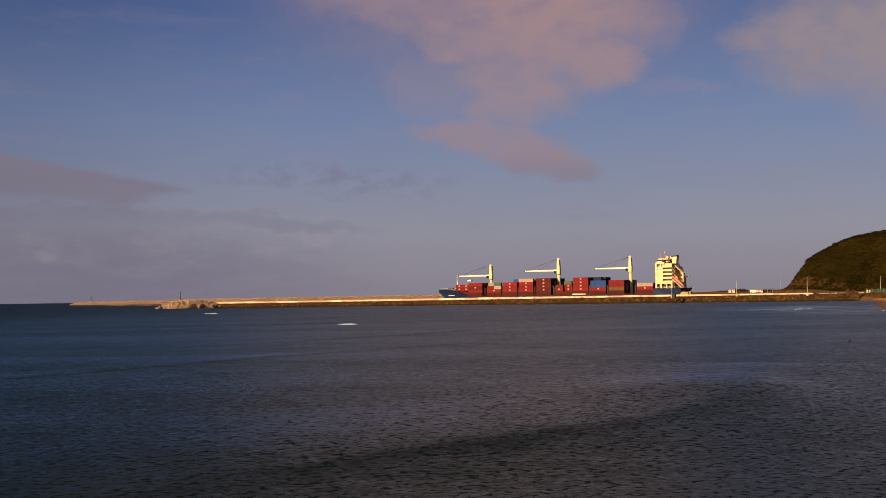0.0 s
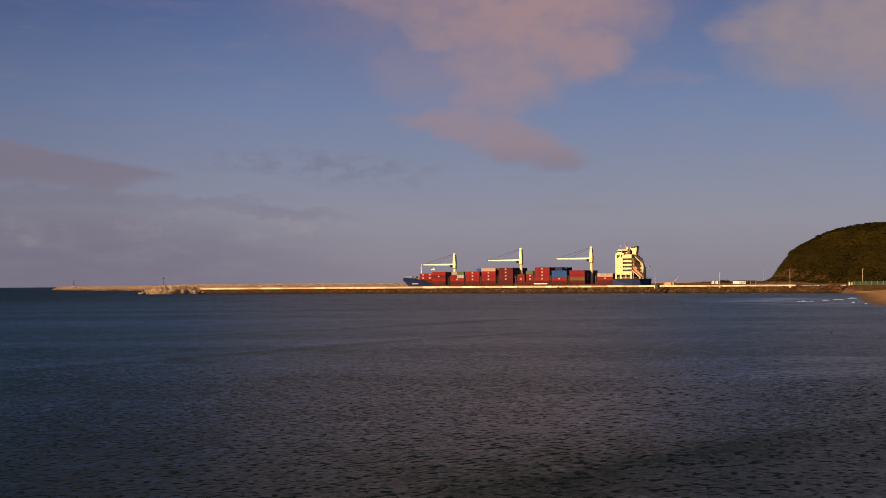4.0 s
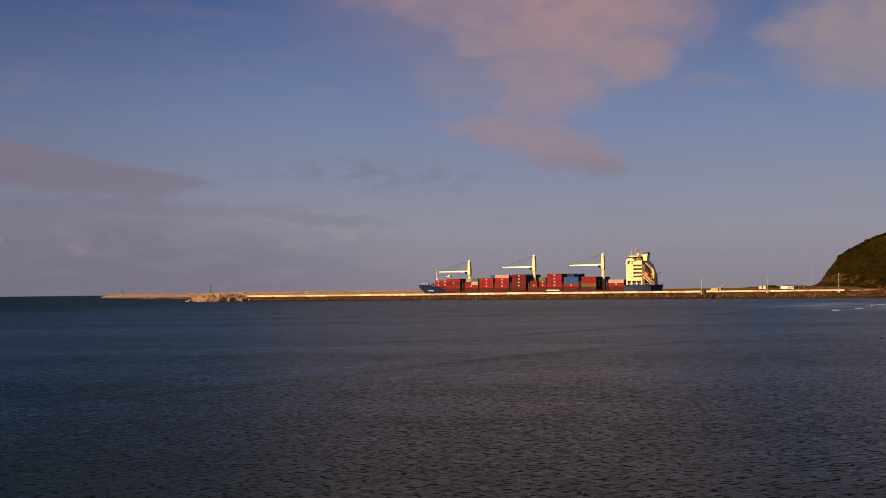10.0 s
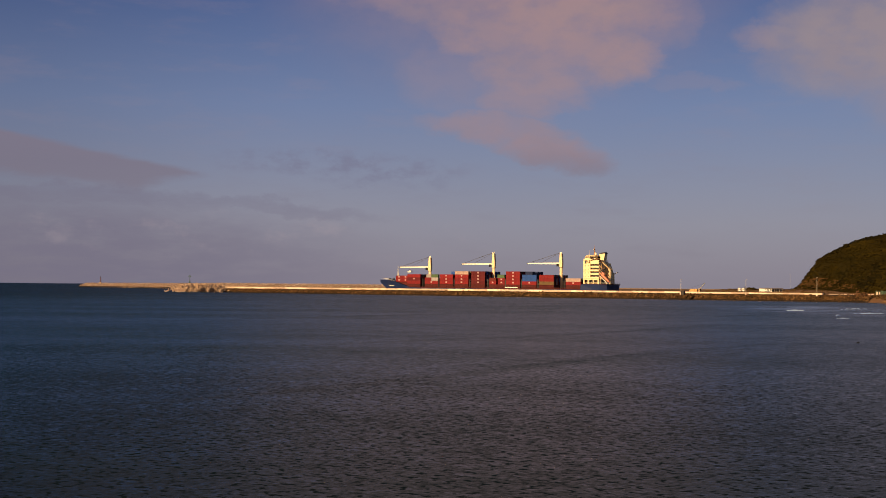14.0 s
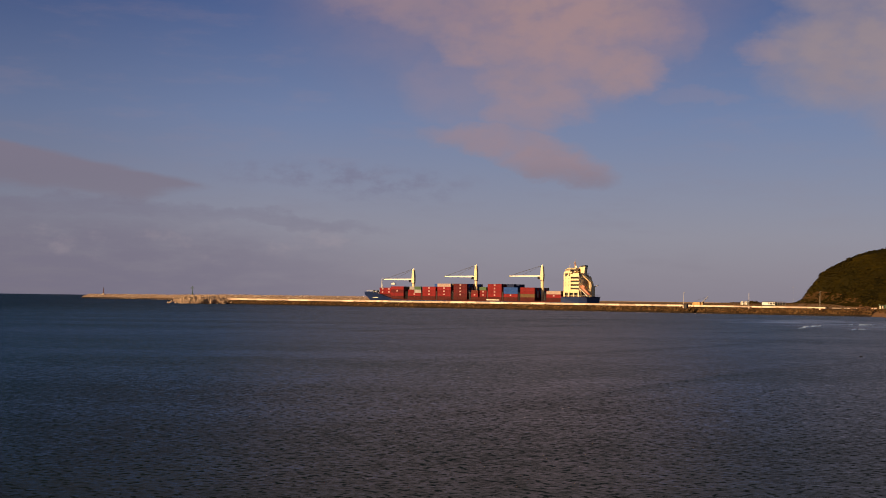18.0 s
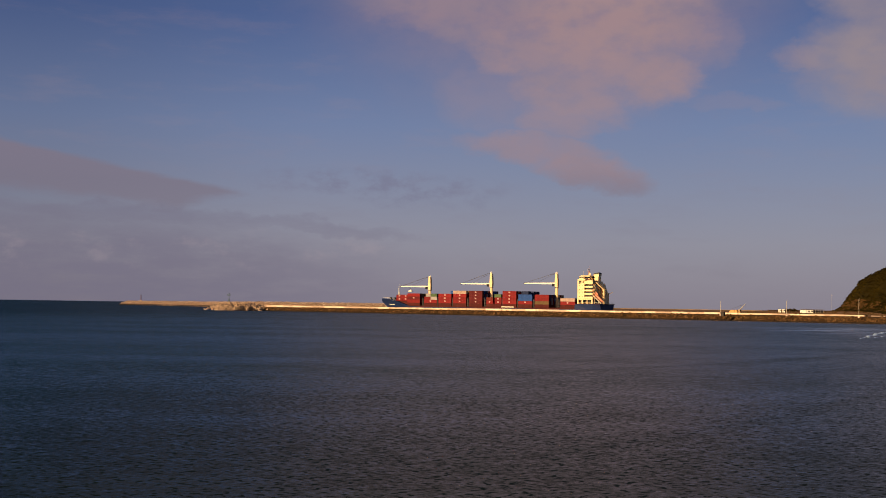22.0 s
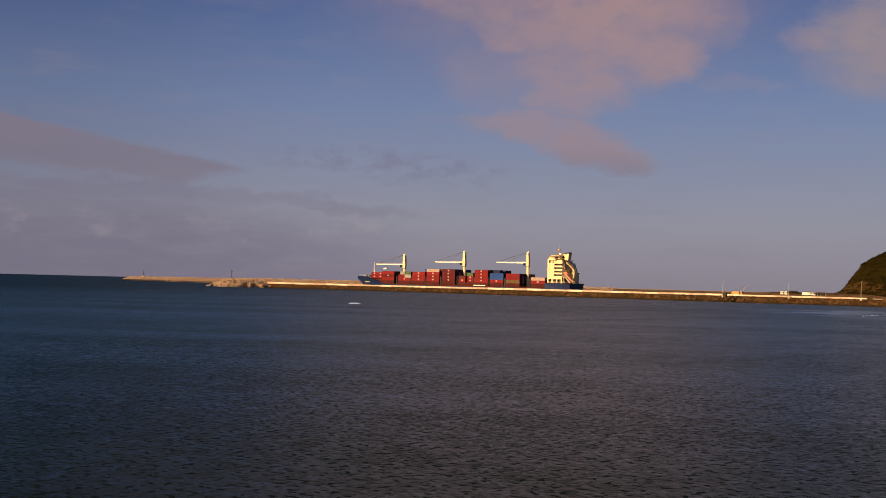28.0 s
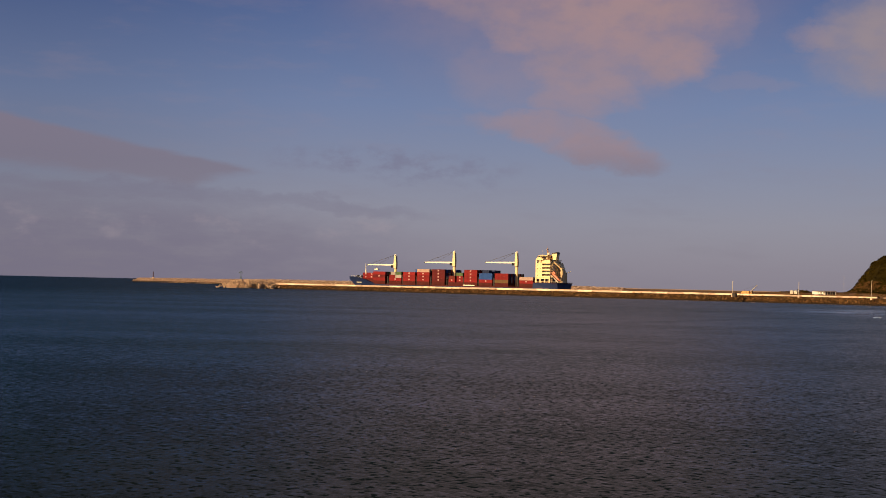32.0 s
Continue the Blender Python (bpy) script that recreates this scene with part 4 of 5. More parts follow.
        tagged(crane, "cream deck crane with its jib lowered forward")
        bm = bmesh.new()
        tube(bm, (0, 0, 4.8), (0, 0, root - 3.2), 1.4, 1.15, 14)
        part("pedestal", bm, CREAM, crane)
        bm = bmesh.new()
        prism(bm, [(-1.2, root - 3.0), (1.1, root - 3.0), (1.25, root + 1.5), (0.75, top - 1.0), (-0.8, top - 1.0), (-1.35, root + 1.0)], "y", -1.3, 1.3)
        bmesh.ops.bevel(bm, geom=bm.edges[:], offset=0.12, segments=1, affect="EDGES")
        part("crane_tower", bm, CREAM, crane)
        part("slew_ring", bars(((0, 0, root - 3.25), (0, 0, root - 2.9), 1.45, 1.45), sides=16), DARK, crane)
        bm = bmesh.new()
        tube(bm, (0.3, -1.0, top - 0.5), (0.3, 1.0, top - 0.5), 0.6, 0.6, 12)
        tube(bm, (-0.2, 0, top - 1.0), (-0.2, 0, top + 0.5), 0.55, 0.35, 8)
        part("sheave_head", bm, SHIP_WHITE, crane)
        part("cab", box(1.4, 3.0, 1.1, 2.5, root - 2.2, root - 0.2, 0.1), GLASS, crane, "glazed operator's cab")
        bm = bmesh.new()
        for side in (-0.95, 0.95):
            vs = grid_box(bm, 1.2, 28.2, side - 0.28, side + 0.28, root - 0.6, root + 0.75)
            for v in vs:
                if v.co.x > 20:
                    v.co.z = root + 0.05 + (v.co.z - root) * 0.55
                    v.co.y *= 0.75
        for k in range(9):
            x = 3.0 + k * 3.0
            grid_box(bm, x, x + 0.3, -0.95, 0.95, root - 0.2, root + 0.2)
        part("jib", bm, SHIP_WHITE, crane)
        part("jib_tip", bars(((28.2, -0.9, root + 0.05), (28.2, 0.9, root + 0.05), 0.6, 0.6), sides=10), DARK, crane)
        specs = []
        for y in (-0.8, -0.3, 0.3, 0.8):
            specs.append(((0.6, y, top - 0.2), (27.5, y, root + 0.5), 0.036, 0.036))
        for y in (-0.5, 0.5):
            specs.append(((0.6, y, top - 0.4), (17.5, y, root + 0.7), 0.045, 0.045))
        part("luffing_ropes", bars(*specs, sides=5), CABLE, crane)
        if hook:
            bm = bmesh.new()
            grid_box(bm, 17.3, 20.8, -1.2, 1.2, root - 4.2, root - 3.4)
            tube(bm, (19, 0, root - 3.4), (19, 0, root - 2.6), 1.1, 0.5, 8)
            part("hook_block", bm, SHIP_WHITE, crane, "white hook block")
            part("hoist_rope", bars(((18.6, 0, root - 3), (19.5, 0, root), 0.07, 0.07), ((19.6, 0, root - 3), (20, 0, root), 0.07, 0.07), sides=5), CABLE, crane)
    # foremast
    bm = bars(((190.2 - S, 0, 9.6), (190.2 - S, 0, 21.8), 0.45, 0.2), ((188.6 - S, 1.2, 9.6), (190 - S, 0, 17), 0.2, 0.15), ((188.6 - S, -1.2, 9.6), (190 - S, 0, 17), 0.2, 0.15),
              ((190.2 - S, -1.6, 18.4), (190.2 - S, 1.6, 18.4), 0.12, 0.12), ((190.2 - S, 0, 21.8), (190.2 - S, 0, 23.0), 0.08, 0.05))
    part("foremast", bm, SHIP_WHITE, ship, "pale foremast")
    for y in (-3, 3):
        bm = bars(((196 - S, y - 1, 11.3), (196 - S, y + 1, 11.3), 0.8, 0.8), sides=10)
        part("anchor_windlass", bm, DARK, ship)
    build_house(ship, S)
    return ship


def build_house(ship, S):
    """The accommodation block, bridge, funnel and stern gear."""
    def bx(name, a, b, y0, y1, z0, z1, mat, parent, label="", bevel=0.06):
        return part(name, box(a - S, b - S, y0, y1, z0, z1, bevel), mat, parent, label)

    house = new("deckhouse")
    house.parent = ship
    tagged(house, "tall cream accommodation block with a bridge on top")
    bx("stern_deck", -0.3, 20.4, -14.4, 14.4, 8.45, 8.75, DECK_RED, house)
    # its dark colour supplies the shade between the pillars
    bx("lower_house", 7.5, 17.4, -11.5, 11.5, 8.75, 12.8, DARK, house, "lower house painted dark for the shade behind the pillars")
    for s, w in ((18.0, 0.6), (14.3, 0.55), (10.3, 0.3), (6.3, 0.55)):
        bx("pillar", s - w, s + w, 13.2, 14.3, 8.75, 12.8, CREAM, house)
        bx("pillar", s - w, s + w, -14.3, -13.2, 8.75, 12.8, CREAM, house)
    bx("cross_beam", 6.0, 18.5, 13.9, 14.25, 11.7, 12.75, CREAM, house)
    bx("house_block", 12.8, 18.6, -14.0, 14.0, 12.8, 18.0, CREAM, house)
    bx("upper_block", 12.8, 18.6, -9.5, 14.0, 18.0, 26.4, CREAM, house)
    bx("house_core", 6.4, 12.8, -11.0, 11.4, 12.8, 18.0, CREAM, house)
    bx("upper_core", 6.4, 12.8, -6.0, 11.4, 18.0, 26.0, CREAM, house)
    for k in range(6):
        z = 12.8 + k * 2.72
        bx("balcony_deck", 5.8, 12.78, -11.4 if k < 2 else -6.4, 14.0, z + 0.004, z + 0.3, CREAM, house)
        if k < 5:
            bx("balcony_screen", 6.0, 12.75, 13.88, 14.0, z + 0.3, z + (1.35 if k < 4 else 2.7), CREAM, house, bevel=0.01)
            bx("aft_screen", 5.84, 5.94, 11.6, 14.0, z + 0.3, z + 1.3, CREAM, house, bevel=0.01)
            # flat dark panels paint in the deep shade of the balconies
            if k < 4:
                bx("shaded_opening", 6.6, 12.6, 11.41, 11.5, z + 0.35, z + 2.25, DARK, house, bevel=0.01)
            for y in (-2.0, 2.0, 6.0, 9.6):
                bx("aft_window", 6.32, 6.39, y - 0.35, y + 0.35, z + 1.3, z + 2.0, GLASS, house, bevel=0.01)
            for s in (14.4, 16.8):
                bx("porthole", s - 0.2, s + 0.2, 14.0, 14.06, z + 1.35, z + 1.75, GLASS, house, bevel=0.01)
        if 0 < k < 5:
            ladder = bars(((5.2 - S, 12.2, z - 2.4), (5.2 - S, 9.8, z + 0.2), 0.09, 0.09), ((5.2 - S, 12.9, z - 2.4), (5.2 - S, 10.5, z + 0.2), 0.09, 0.09), sides=5)
            part("outside_stair", ladder, CREAM, house)
    bx("bridge_wing", 11.2, 17.6, -9.6, 15.9, 26.4, 27.6, CREAM, house)
    bx("wheelhouse", 10.6, 17.4, -7.5, 9.5, 27.6, 30.2, CREAM, house)
    bx("bridge_windows", 10.5, 17.52, -7.6, 9.6, 28.5, 29.6, GLASS, house, "dark bridge window band", bevel=0.02)
    bx("wheelhouse_roof", 10.2, 17.9, -8.0, 10.2, 30.2, 30.5, CREAM, house)
    for y in (14.8,):
        bx("wing_cab", 12.6, 16.4, y - 1.0, y + 1.0, 27.6, 29.6, CREAM, house)
    bx("wing_window", 12.7, 16.3, 15.8, 15.84, 28.5, 29.3, GLASS, house, bevel=0.01)
    # dark plates on the wall paint the shade under the bridge wing
    for s in (15.2, 16.7):
        bx("wing_recess", s - 0.7, s + 0.7, 14.0, 14.07, 24.9 - 0.9 * (s > 16), 26.1, DARK, house, bevel=0.01)
    part("promenade_rail", bars(*[((6.4 - S, 14.2, z), (17.4 - S, 14.2, z), 0.05, 0.05) for z in (9.15, 9.5, 9.85)], *[((6.4 + 1.1 * k - S, 14.2, 8.7), (6.4 + 1.1 * k - S, 14.2, 9.85), 0.05, 0.05) for k in range(11)], sides=5), CREAM, house)
    bx("wing_underside_strut", 13.5, 14.5, 14.0, 15.6, 24.8, 26.4, CREAM, house)
    # funnel and sloping casing aft of it
    bm = bmesh.new()
    prism(bm, [(6.6 - S, 24.0), (9.4 - S, 24.0), (9.5 - S, 27.5), (10.6 - S, 31.5), (5.8 - S, 32.0), (6.4 - S, 28.0)], "y", -2.6, 2.6)
    part("funnel", bm, CREAM, house, "cream funnel")
    bm = bmesh.new()
    prism(bm, [(5.6 - S, 31.9), (10.5 - S, 31.4), (10.0 - S, 32.3), (6.2 - S, 33.0)], "y", -2.7, 2.7)
    part("funnel_top", bm, DARK, house, "sooty funnel top")
    bm = bmesh.new()
    prism(bm, [(3.0 - S, 8.75), (6.3 - S, 8.75), (6.3 - S, 24.6), (5.4 - S, 24.6), (3.0 - S, 18.0)], "y", -8.0, -1.5)
    part("engine_casing", bm, CREAM, house, "cream engine casing")
    for side in (0.0, 3.2):
        part("casing_brace", bars(((6.2 - S, 9.6 - side, 26.2), (1.4 - S, 3.4 - side, 19.8), 0.55, 0.5), sides=8), CREAM, house)
        part("davit_post", bars(((1.3 - S, 3.3 - side, 8.7), (1.3 - S, 3.3 - side, 20.2), 0.6, 0.55), sides=8), CREAM, house, "cream boat davit post")
    part("davit_beam", bars(((1.3 - S, 3.4, 19.2), (1.3 - S, 0.0, 19.2), 0.35, 0.35), sides=8), CREAM, house)
    # free-fall lifeboat on its ramp
    boat = new("lifeboat")
    boat.parent = ship
    boat.matrix_local = pose(2.3 - S, 11.0, 13.6, 0, 42, 180)
    tagged(boat, "orange enclosed free-fall lifeboat on a stern ramp")
    bm = bmesh.new()
    bmesh.ops.create_uvsphere(bm, u_segments=14, v_segments=10, radius=1.0)
    for v in bm.verts:
        v.co = Vector((v.co.x * 5.4, v.co.y * 1.2, v.co.z * 1.0))
    part("boat_hull", bm, ORANGE, boat)
    part("boat_cabin", box(-4.2, -1.6, -0.8, 0.8, 0.8, 2.1, 0.25), ORANGE, boat)
    part("launch_ramp", box(-6.0, 5.0, -1.0, 1.0, -1.9, -1.5, 0.05), SHIP_WHITE, boat)
    for x, h in ((-2.2, 10.0), (3.0, 13.6)):
        part("ramp_leg", box(2.3 - S + x, 2.3 - S + x + 0.4, 10.1, 11.9, 8.7, h), CREAM, ship)
    # stern mast and small crane
    part("stern_post", bars(((4.6 - S, -12.6, 8.7), (4.6 - S, -12.6, 17.2), 0.75, 0.6), ((4.6 - S, -12.6, 16.4), (-0.6 - S, -9.0, 18.0), 0.25, 0.2)), CREAM, ship, "cream provision crane post")
    rail = bmesh.new()
    for z in (9.3, 9.85):
        for side in (-1, 1):
            tube(rail, (-0.2 - S, side * 13.4, z), (6 - S, side * 14.3, z), 0.05, 0.05, 5)
        tube(rail, (-0.2 - S, -13.4, z), (-0.2 - S, 13.4, z), 0.05, 0.05, 5)
    part("stern_rail", rail, SHIP_WHITE, ship)
    # radar mast and aerials
    mast = part("radar_mast", bars(((15.4 - S, 0, 30.4), (15.4 - S, 0, 36.4), 0.5, 0.25), ((14.2 - S, 0, 30.4), (15.2 - S, 0, 34.5), 0.25, 0.2), ((15.4 - S, 0, 36.4), (15.4 - S, 0, 38.4), 0.07, 0.04)), MAST_PAINT, house, "rust-stained radar mast")
    part("mast_yard", bars(((15.4 - S, -2.6, 34.0), (15.4 - S, 2.6, 34.0), 0.16, 0.16)), MAST_PAINT, mast)
    part("radar_scanner", bars(((15.4 - S, -1.8, 35.2), (15.4 - S, 1.8, 35.2), 0.22, 0.22)), CREAM, mast)
    for y, z in ((6.5, 34.4), (-6.5, 33.4)):
        part("whip_aerial", bars(((16.8 - S, y, 30.4), (16.8 - S, y, z), 0.1, 0.06)), CREAM, house)
    for y in (4.4, -4.4):
        bm = bmesh.new()
        bmesh.ops.create_uvsphere(bm, u_segments=10, v_segments=8, radius=0.95, matrix=Matrix.Translation((12.4 - S, y, 31.5)))
        part("radome", bm, SHIP_WHITE, house)


ship = build_ship()
SHIP_TURN = 151.22   # heading, degrees
SHIP_FROM, SHIP_SPEED = (90.07, 982.8), 4.592


# ---- things on the shore ----
def spot(bearing, far):
    """A place on the plan by compass bearing and distance from the viewer."""
    a = radians(bearing)
    return far * math.sin(a), far * math.cos(a)


POLE_GREY = material("galvanised_pole", (0.48, 0.42, 0.34), 0.6, metal=0.2, spread=0.15, grain=1.5)
WHITEWASH = material("whitewashed_wall", (0.82, 0.77, 0.68), 0.8, spread=0.12, grain=1.0, stains=0.25)
ROOFING = material("dark_roofing", (0.06, 0.045, 0.04), 0.8, spread=0.3, grain=1.0)
BROWN_PLANK = material("brown_hut_paint", (0.026, 0.015, 0.011), 0.8, spread=0.3, grain=1.5)
FENCE_GREEN = material("green_fence_mesh", (0.012, 0.040, 0.018), 0.7, spread=0.3, grain=1.0, per_object=0.3)
YELLOW = material("machine_yellow", (0.55, 0.30, 0.09), 0.55, spread=0.15, grain=1.0, stains=0.3)
RED_PAINT = material("red_paint", (0.22, 0.035, 0.03), 0.6, spread=0.15, grain=1.0)
BEACON_RED = material("faded_beacon_red", (0.075, 0.026, 0.026), 0.8, spread=0.2, grain=1.0)
GREEN_PAINT = material("dark_green_paint", (0.02, 0.06, 0.035), 0.6, spread=0.2, grain=1.0)
WET_ROCK = material("wet_black_rock", (0.007, 0.0065, 0.0065), 0.7, gloss=0.15, spread=0.4, grain=3.0, bump=0.02)
DRY_TWIG = island_material("dry_brown_bush", [(0.10, 0.045, 0.018), (0.16, 0.07, 0.025), (0.07, 0.04, 0.015)], grain=1.0)


def thing(name, x, y, z, label, category, turn=0.0, group=""):
    ob = new(name)
    ob.matrix_basis = pose(x, y, z, 0, 0, turn)
    return tagged(ob, label, category, group)


def build_lamp_posts():
    for bearing, far, base, tall in ((10.13, 706, 3.0, 8.0), (12.925, 690, 3.4, 7.7), (15.903, 680, 3.2, 9.3), (18.897, 712, 3.4, 9.1)):
        x, y = spot(bearing, far)
        lamp = thing("lamp_post", x, y, base, "tall pale concrete lamp post by the breakwater road", "lamp post", -52, "lamp posts along the breakwater")
        part("post", bars(((0, 0, 0), (0, 0, tall), 0.13, 0.08), sides=8), POLE_GREY, lamp)
        part("post_base", box(-0.4, 0.4, -0.4, 0.4, -0.3, 0.5, 0.05), CONCRETE, lamp)
        part("lamp_arm", bars(((0, 0, tall - 0.2), (0.45, 0, tall + 0.1), 0.06, 0.05), sides=6), POLE_GREY, lamp)
        part("lamp_head", box(0.35, 0.85, -0.12, 0.12, tall + 0.03, tall + 0.16, 0.03), POLE_GREY, lamp)
    x, y = spot(14.79, 850)
    mast = thing("telegraph_pole", x, y, 6.0, "thin weathered timber telegraph pole before the headland", "pole")
    part("pole", bars(((0, 0, 0), (0, 0, 10.8), 0.045, 0.03), sides=7), POLE_GREY, mast)
    part("cross_arm", box(-0.6, 0.6, -0.04, 0.04, 10.0, 10.08), POLE_GREY, mast)


def build_buildings():
    for bearing in (12.635, 12.80):
        x, y = spot(bearing, 785)
        hut = thing("site_cabin", x, y, 4.85, "small white site cabin on the harbour road", "cabin", -12, "site cabins")
        part("wall", box(-0.78, 0.78, -0.8, 0.8, 0, 1.9, 0.03), WHITEWASH, hut)
        part("roof", box(-0.85, 0.85, -0.9, 0.9, 1.91, 2.1, 0.02), ROOFING, hut)
        part("door", box(-0.6, 0.0, -0.835, -0.805, 0.05, 1.7), POLE_GREY, hut)
        part("window", box(0.25, 0.65, -0.83, -0.805, 0.9, 1.4), GLASS, hut)
    x, y = spot(14.0, 770)
    sh = thing("harbour_shed", x, y, 4.75, "long low white harbour shed with a dark flat roof", "building", -14)
    part("wall", box(-6.2, 0.4, -2.2, 2.2, 0, 1.75, 0.03), WHITEWASH, sh)
    part("back_wall", box(0.42, 6.2, 1.9, 2.2, 0, 1.6, 0.03), BROWN_PLANK, sh, "brown back wall of the open bay")
    part("roof", box(-6.6, 6.6, -2.7, 2.7, 1.76, 2.15, 0.03), ROOFING, sh)
    for k in range(4):
        part("roof_post", box(1.6 + k * 1.45, 1.74 + k * 1.45, -2.2, -2.06, 0, 1.755), POLE_GREY, sh)
    for k in range(2):
        w = part("window", box(-2.4 + k * 1.6, -1.4 + k * 1.6, -2.24, -2.205, 0.7, 1.4), GLASS, sh)
        part("window_frame", box(-2.5 + k * 1.6, -1.3 + k * 1.6, -2.225, -2.203, 0.62, 1.48), WHITEWASH, w)
    part("door", box(-4.6, -3.7, -2.24, -2.205, 0.02, 1.5), ROOFING, sh)
    x, y = spot(13.66, 762)
    van = thing("delivery_van", x, y, 4.45, "white panel van parked by the shed", "van", -14)
    bm = bmesh.new()
    prism(bm, [(-2.3, 0.35), (2.3, 0.35), (2.35, 1.0), (1.7, 1.15), (1.1, 2.05), (-2.3, 2.1)], "y", -0.9, 0.9)
    bmesh.ops.bevel(bm, geom=bm.edges[:], offset=0.06, segments=1, affect="EDGES")
    part("van_body", bm, WHITEWASH, van)
    part("windscreen", box(1.15, 1.5, -0.93, 0.93, 1.25, 1.75), GLASS, van)
    for wx in (-1.5, 1.5):
        for wy in (-0.82, 0.82):
            part("wheel", bars(((wx, wy - 0.1, 0.33), (wx, wy + 0.1, 0.33), 0.33, 0.33), sides=12), DARK, van)
    x, y = spot(10.225, 700)
    hut = thing("watch_hut", x, y, 2.6, "dark brown hut standing at the parapet wall", "hut", -36)
    part("wall", box(-0.95, 0.95, -0.9, 0.9, 0, 2.2, 0.03), BROWN_PLANK, hut)
    part("roof", box(-1.1, 1.1, -1.05, 1.05, 2.2, 2.34, 0.02), ROOFING, hut)
    part("door", box(-0.35, 0.35, -0.94, -0.905, 0.05, 1.9), DARK, hut)


def build_mobile_crane():
    x, y = spot(10.77, 722)
    ob = thing("mobile_crane", x, y, 3.5, "yellow crawler crane with a raised boom on the breakwater", "crane", -36)
    for sy in (-1.2, 1.2):
        bm = bmesh.new()
        prism(bm, [(-2.4, 0.15), (-2.0, 0.0), (2.0, 0.0), (2.4, 0.15), (2.4, 0.6), (2.0, 0.8), (-2.0, 0.8), (-2.4, 0.6)], "y", sy - 0.3, sy + 0.3)
        part("crawler_track", bm, DARK, ob)
    part("machine_house", box(-2.7, 1.4, -1.3, 1.3, 0.95, 2.5, 0.12), YELLOW, ob)
    part("counterweight", box(-3.3, -2.72, -1.2, 1.2, 0.9, 1.9, 0.08), YELLOW, ob)
    cab = part("cab", box(1.42, 2.5, 0.1, 1.3, 0.95, 2.7, 0.08), YELLOW, ob)
    part("cab_window", box(1.6, 2.56, 0.2, 1.36, 1.7, 2.5), GLASS, cab)
    specs = []
    a, b = Vector((1.6, 0, 1.6)), Vector((5.6, 0, 5.6))
    for dy, dz in ((-0.3, 0), (0.3, 0), (0, 0.45)):
        specs.append((a + Vector((0, dy, dz)), b + Vector((0, dy * 0.4, dz * 0.4)), 0.09, 0.07))
    for k in range(7):
        p = a.lerp(b, k / 7)
        q = a.lerp(b, (k + 1) / 7)
        specs.append((p + Vector((0, -0.3, 0)), q + Vector((0, 0.3, 0)), 0.05, 0.05))
        specs.append((p + Vector((0, 0.3, 0)), q + Vector((0, 0, 0.4)), 0.05, 0.05))
    part("boom", bars(*specs, sides=5), POLE_GREY, ob)
    part("boom_rope", bars(((-2.0, 0, 3.2), (5.5, 0, 5.7), 0.04, 0.04), ((-2.0, 0, 2.4), (-2.0, 0, 3.2), 0.1, 0.08), ((5.6, 0, 5.6), (5.6, 0, 3.2), 0.04, 0.04), sides=5), CABLE, ob)


def build_fence():
    a, b = Vector(spot(18.32, 708)), Vector(spot(24.5, 700))
    n = 26
    d = (b - a) / n
    turn = math.degrees(math.atan2(d.y, d.x))
    fence = thing("green_fence", a.x, a.y, 3.4, "green mesh boundary fence behind the beach rocks", "fence", turn)
    step = d.length
    panel_bm = bmesh.new()
    for k in range(9):
        z = 0.15 + k * 0.26
        grid_box(panel_bm, 0.05, step - 0.05, -0.02, 0.02, z, z + 0.16)
    for k in range(12):
        u = 0.05 + k * (step - 0.1) / 11
        grid_box(panel_bm, u - 0.05, u + 0.05, -0.035, -0.02, 0.1, 2.45)
    panel = mesh_of("fence_panel", panel_bm, FENCE_GREEN)
    post = mesh_of("fence_post", box(-0.12, 0.12, -0.12, 0.12, -0.3, 2.75), material("pale_green_post", (0.12, 0.19, 0.11), 0.7, spread=0.2, grain=1.0))
    for k in range(n + 1):
        ob = new("post", post)
        ob.parent, ob.location = fence, (k * step, 0.06, 0)
        if k < n:
            ob = new("panel", panel)
            ob.parent, ob.location = fence, (k * step, 0, 0)
    for bearing, w in ((18.36, 0.55), (18.46, 0.4)):
        x, y = spot(bearing, 702)
        bl = thing("concrete_block", x, y, 3.3, "pale concrete block at the fence's end", "block", 10, "blocks by the fence")
        part("block_body", box(-w / 2, w / 2, -0.3, 0.3, 0, 2.1, 0.06), CONCRETE, bl)


def build_low_wall():
    a, b = Vector(spot(16.4, 694)), Vector(spot(18.22, 706))
    n = 9
    d = (b - a) / n
    wall = thing("low_wall", a.x, a.y, 3.0, "low pale concrete wall beyond the gap in the parapet", "wall", math.degrees(math.atan2(d.y, d.x)))
    me = mesh_of("wall_block", box(0.03, d.length - 0.03, -0.25, 0.25, -0.6, 1.15, 0.04), CONCRETE)
    for k in range(n):
        ob = new("wall_block", me)
        ob.parent, ob.location = wall, (k * d.length, 0, -0.02 * (k % 3))


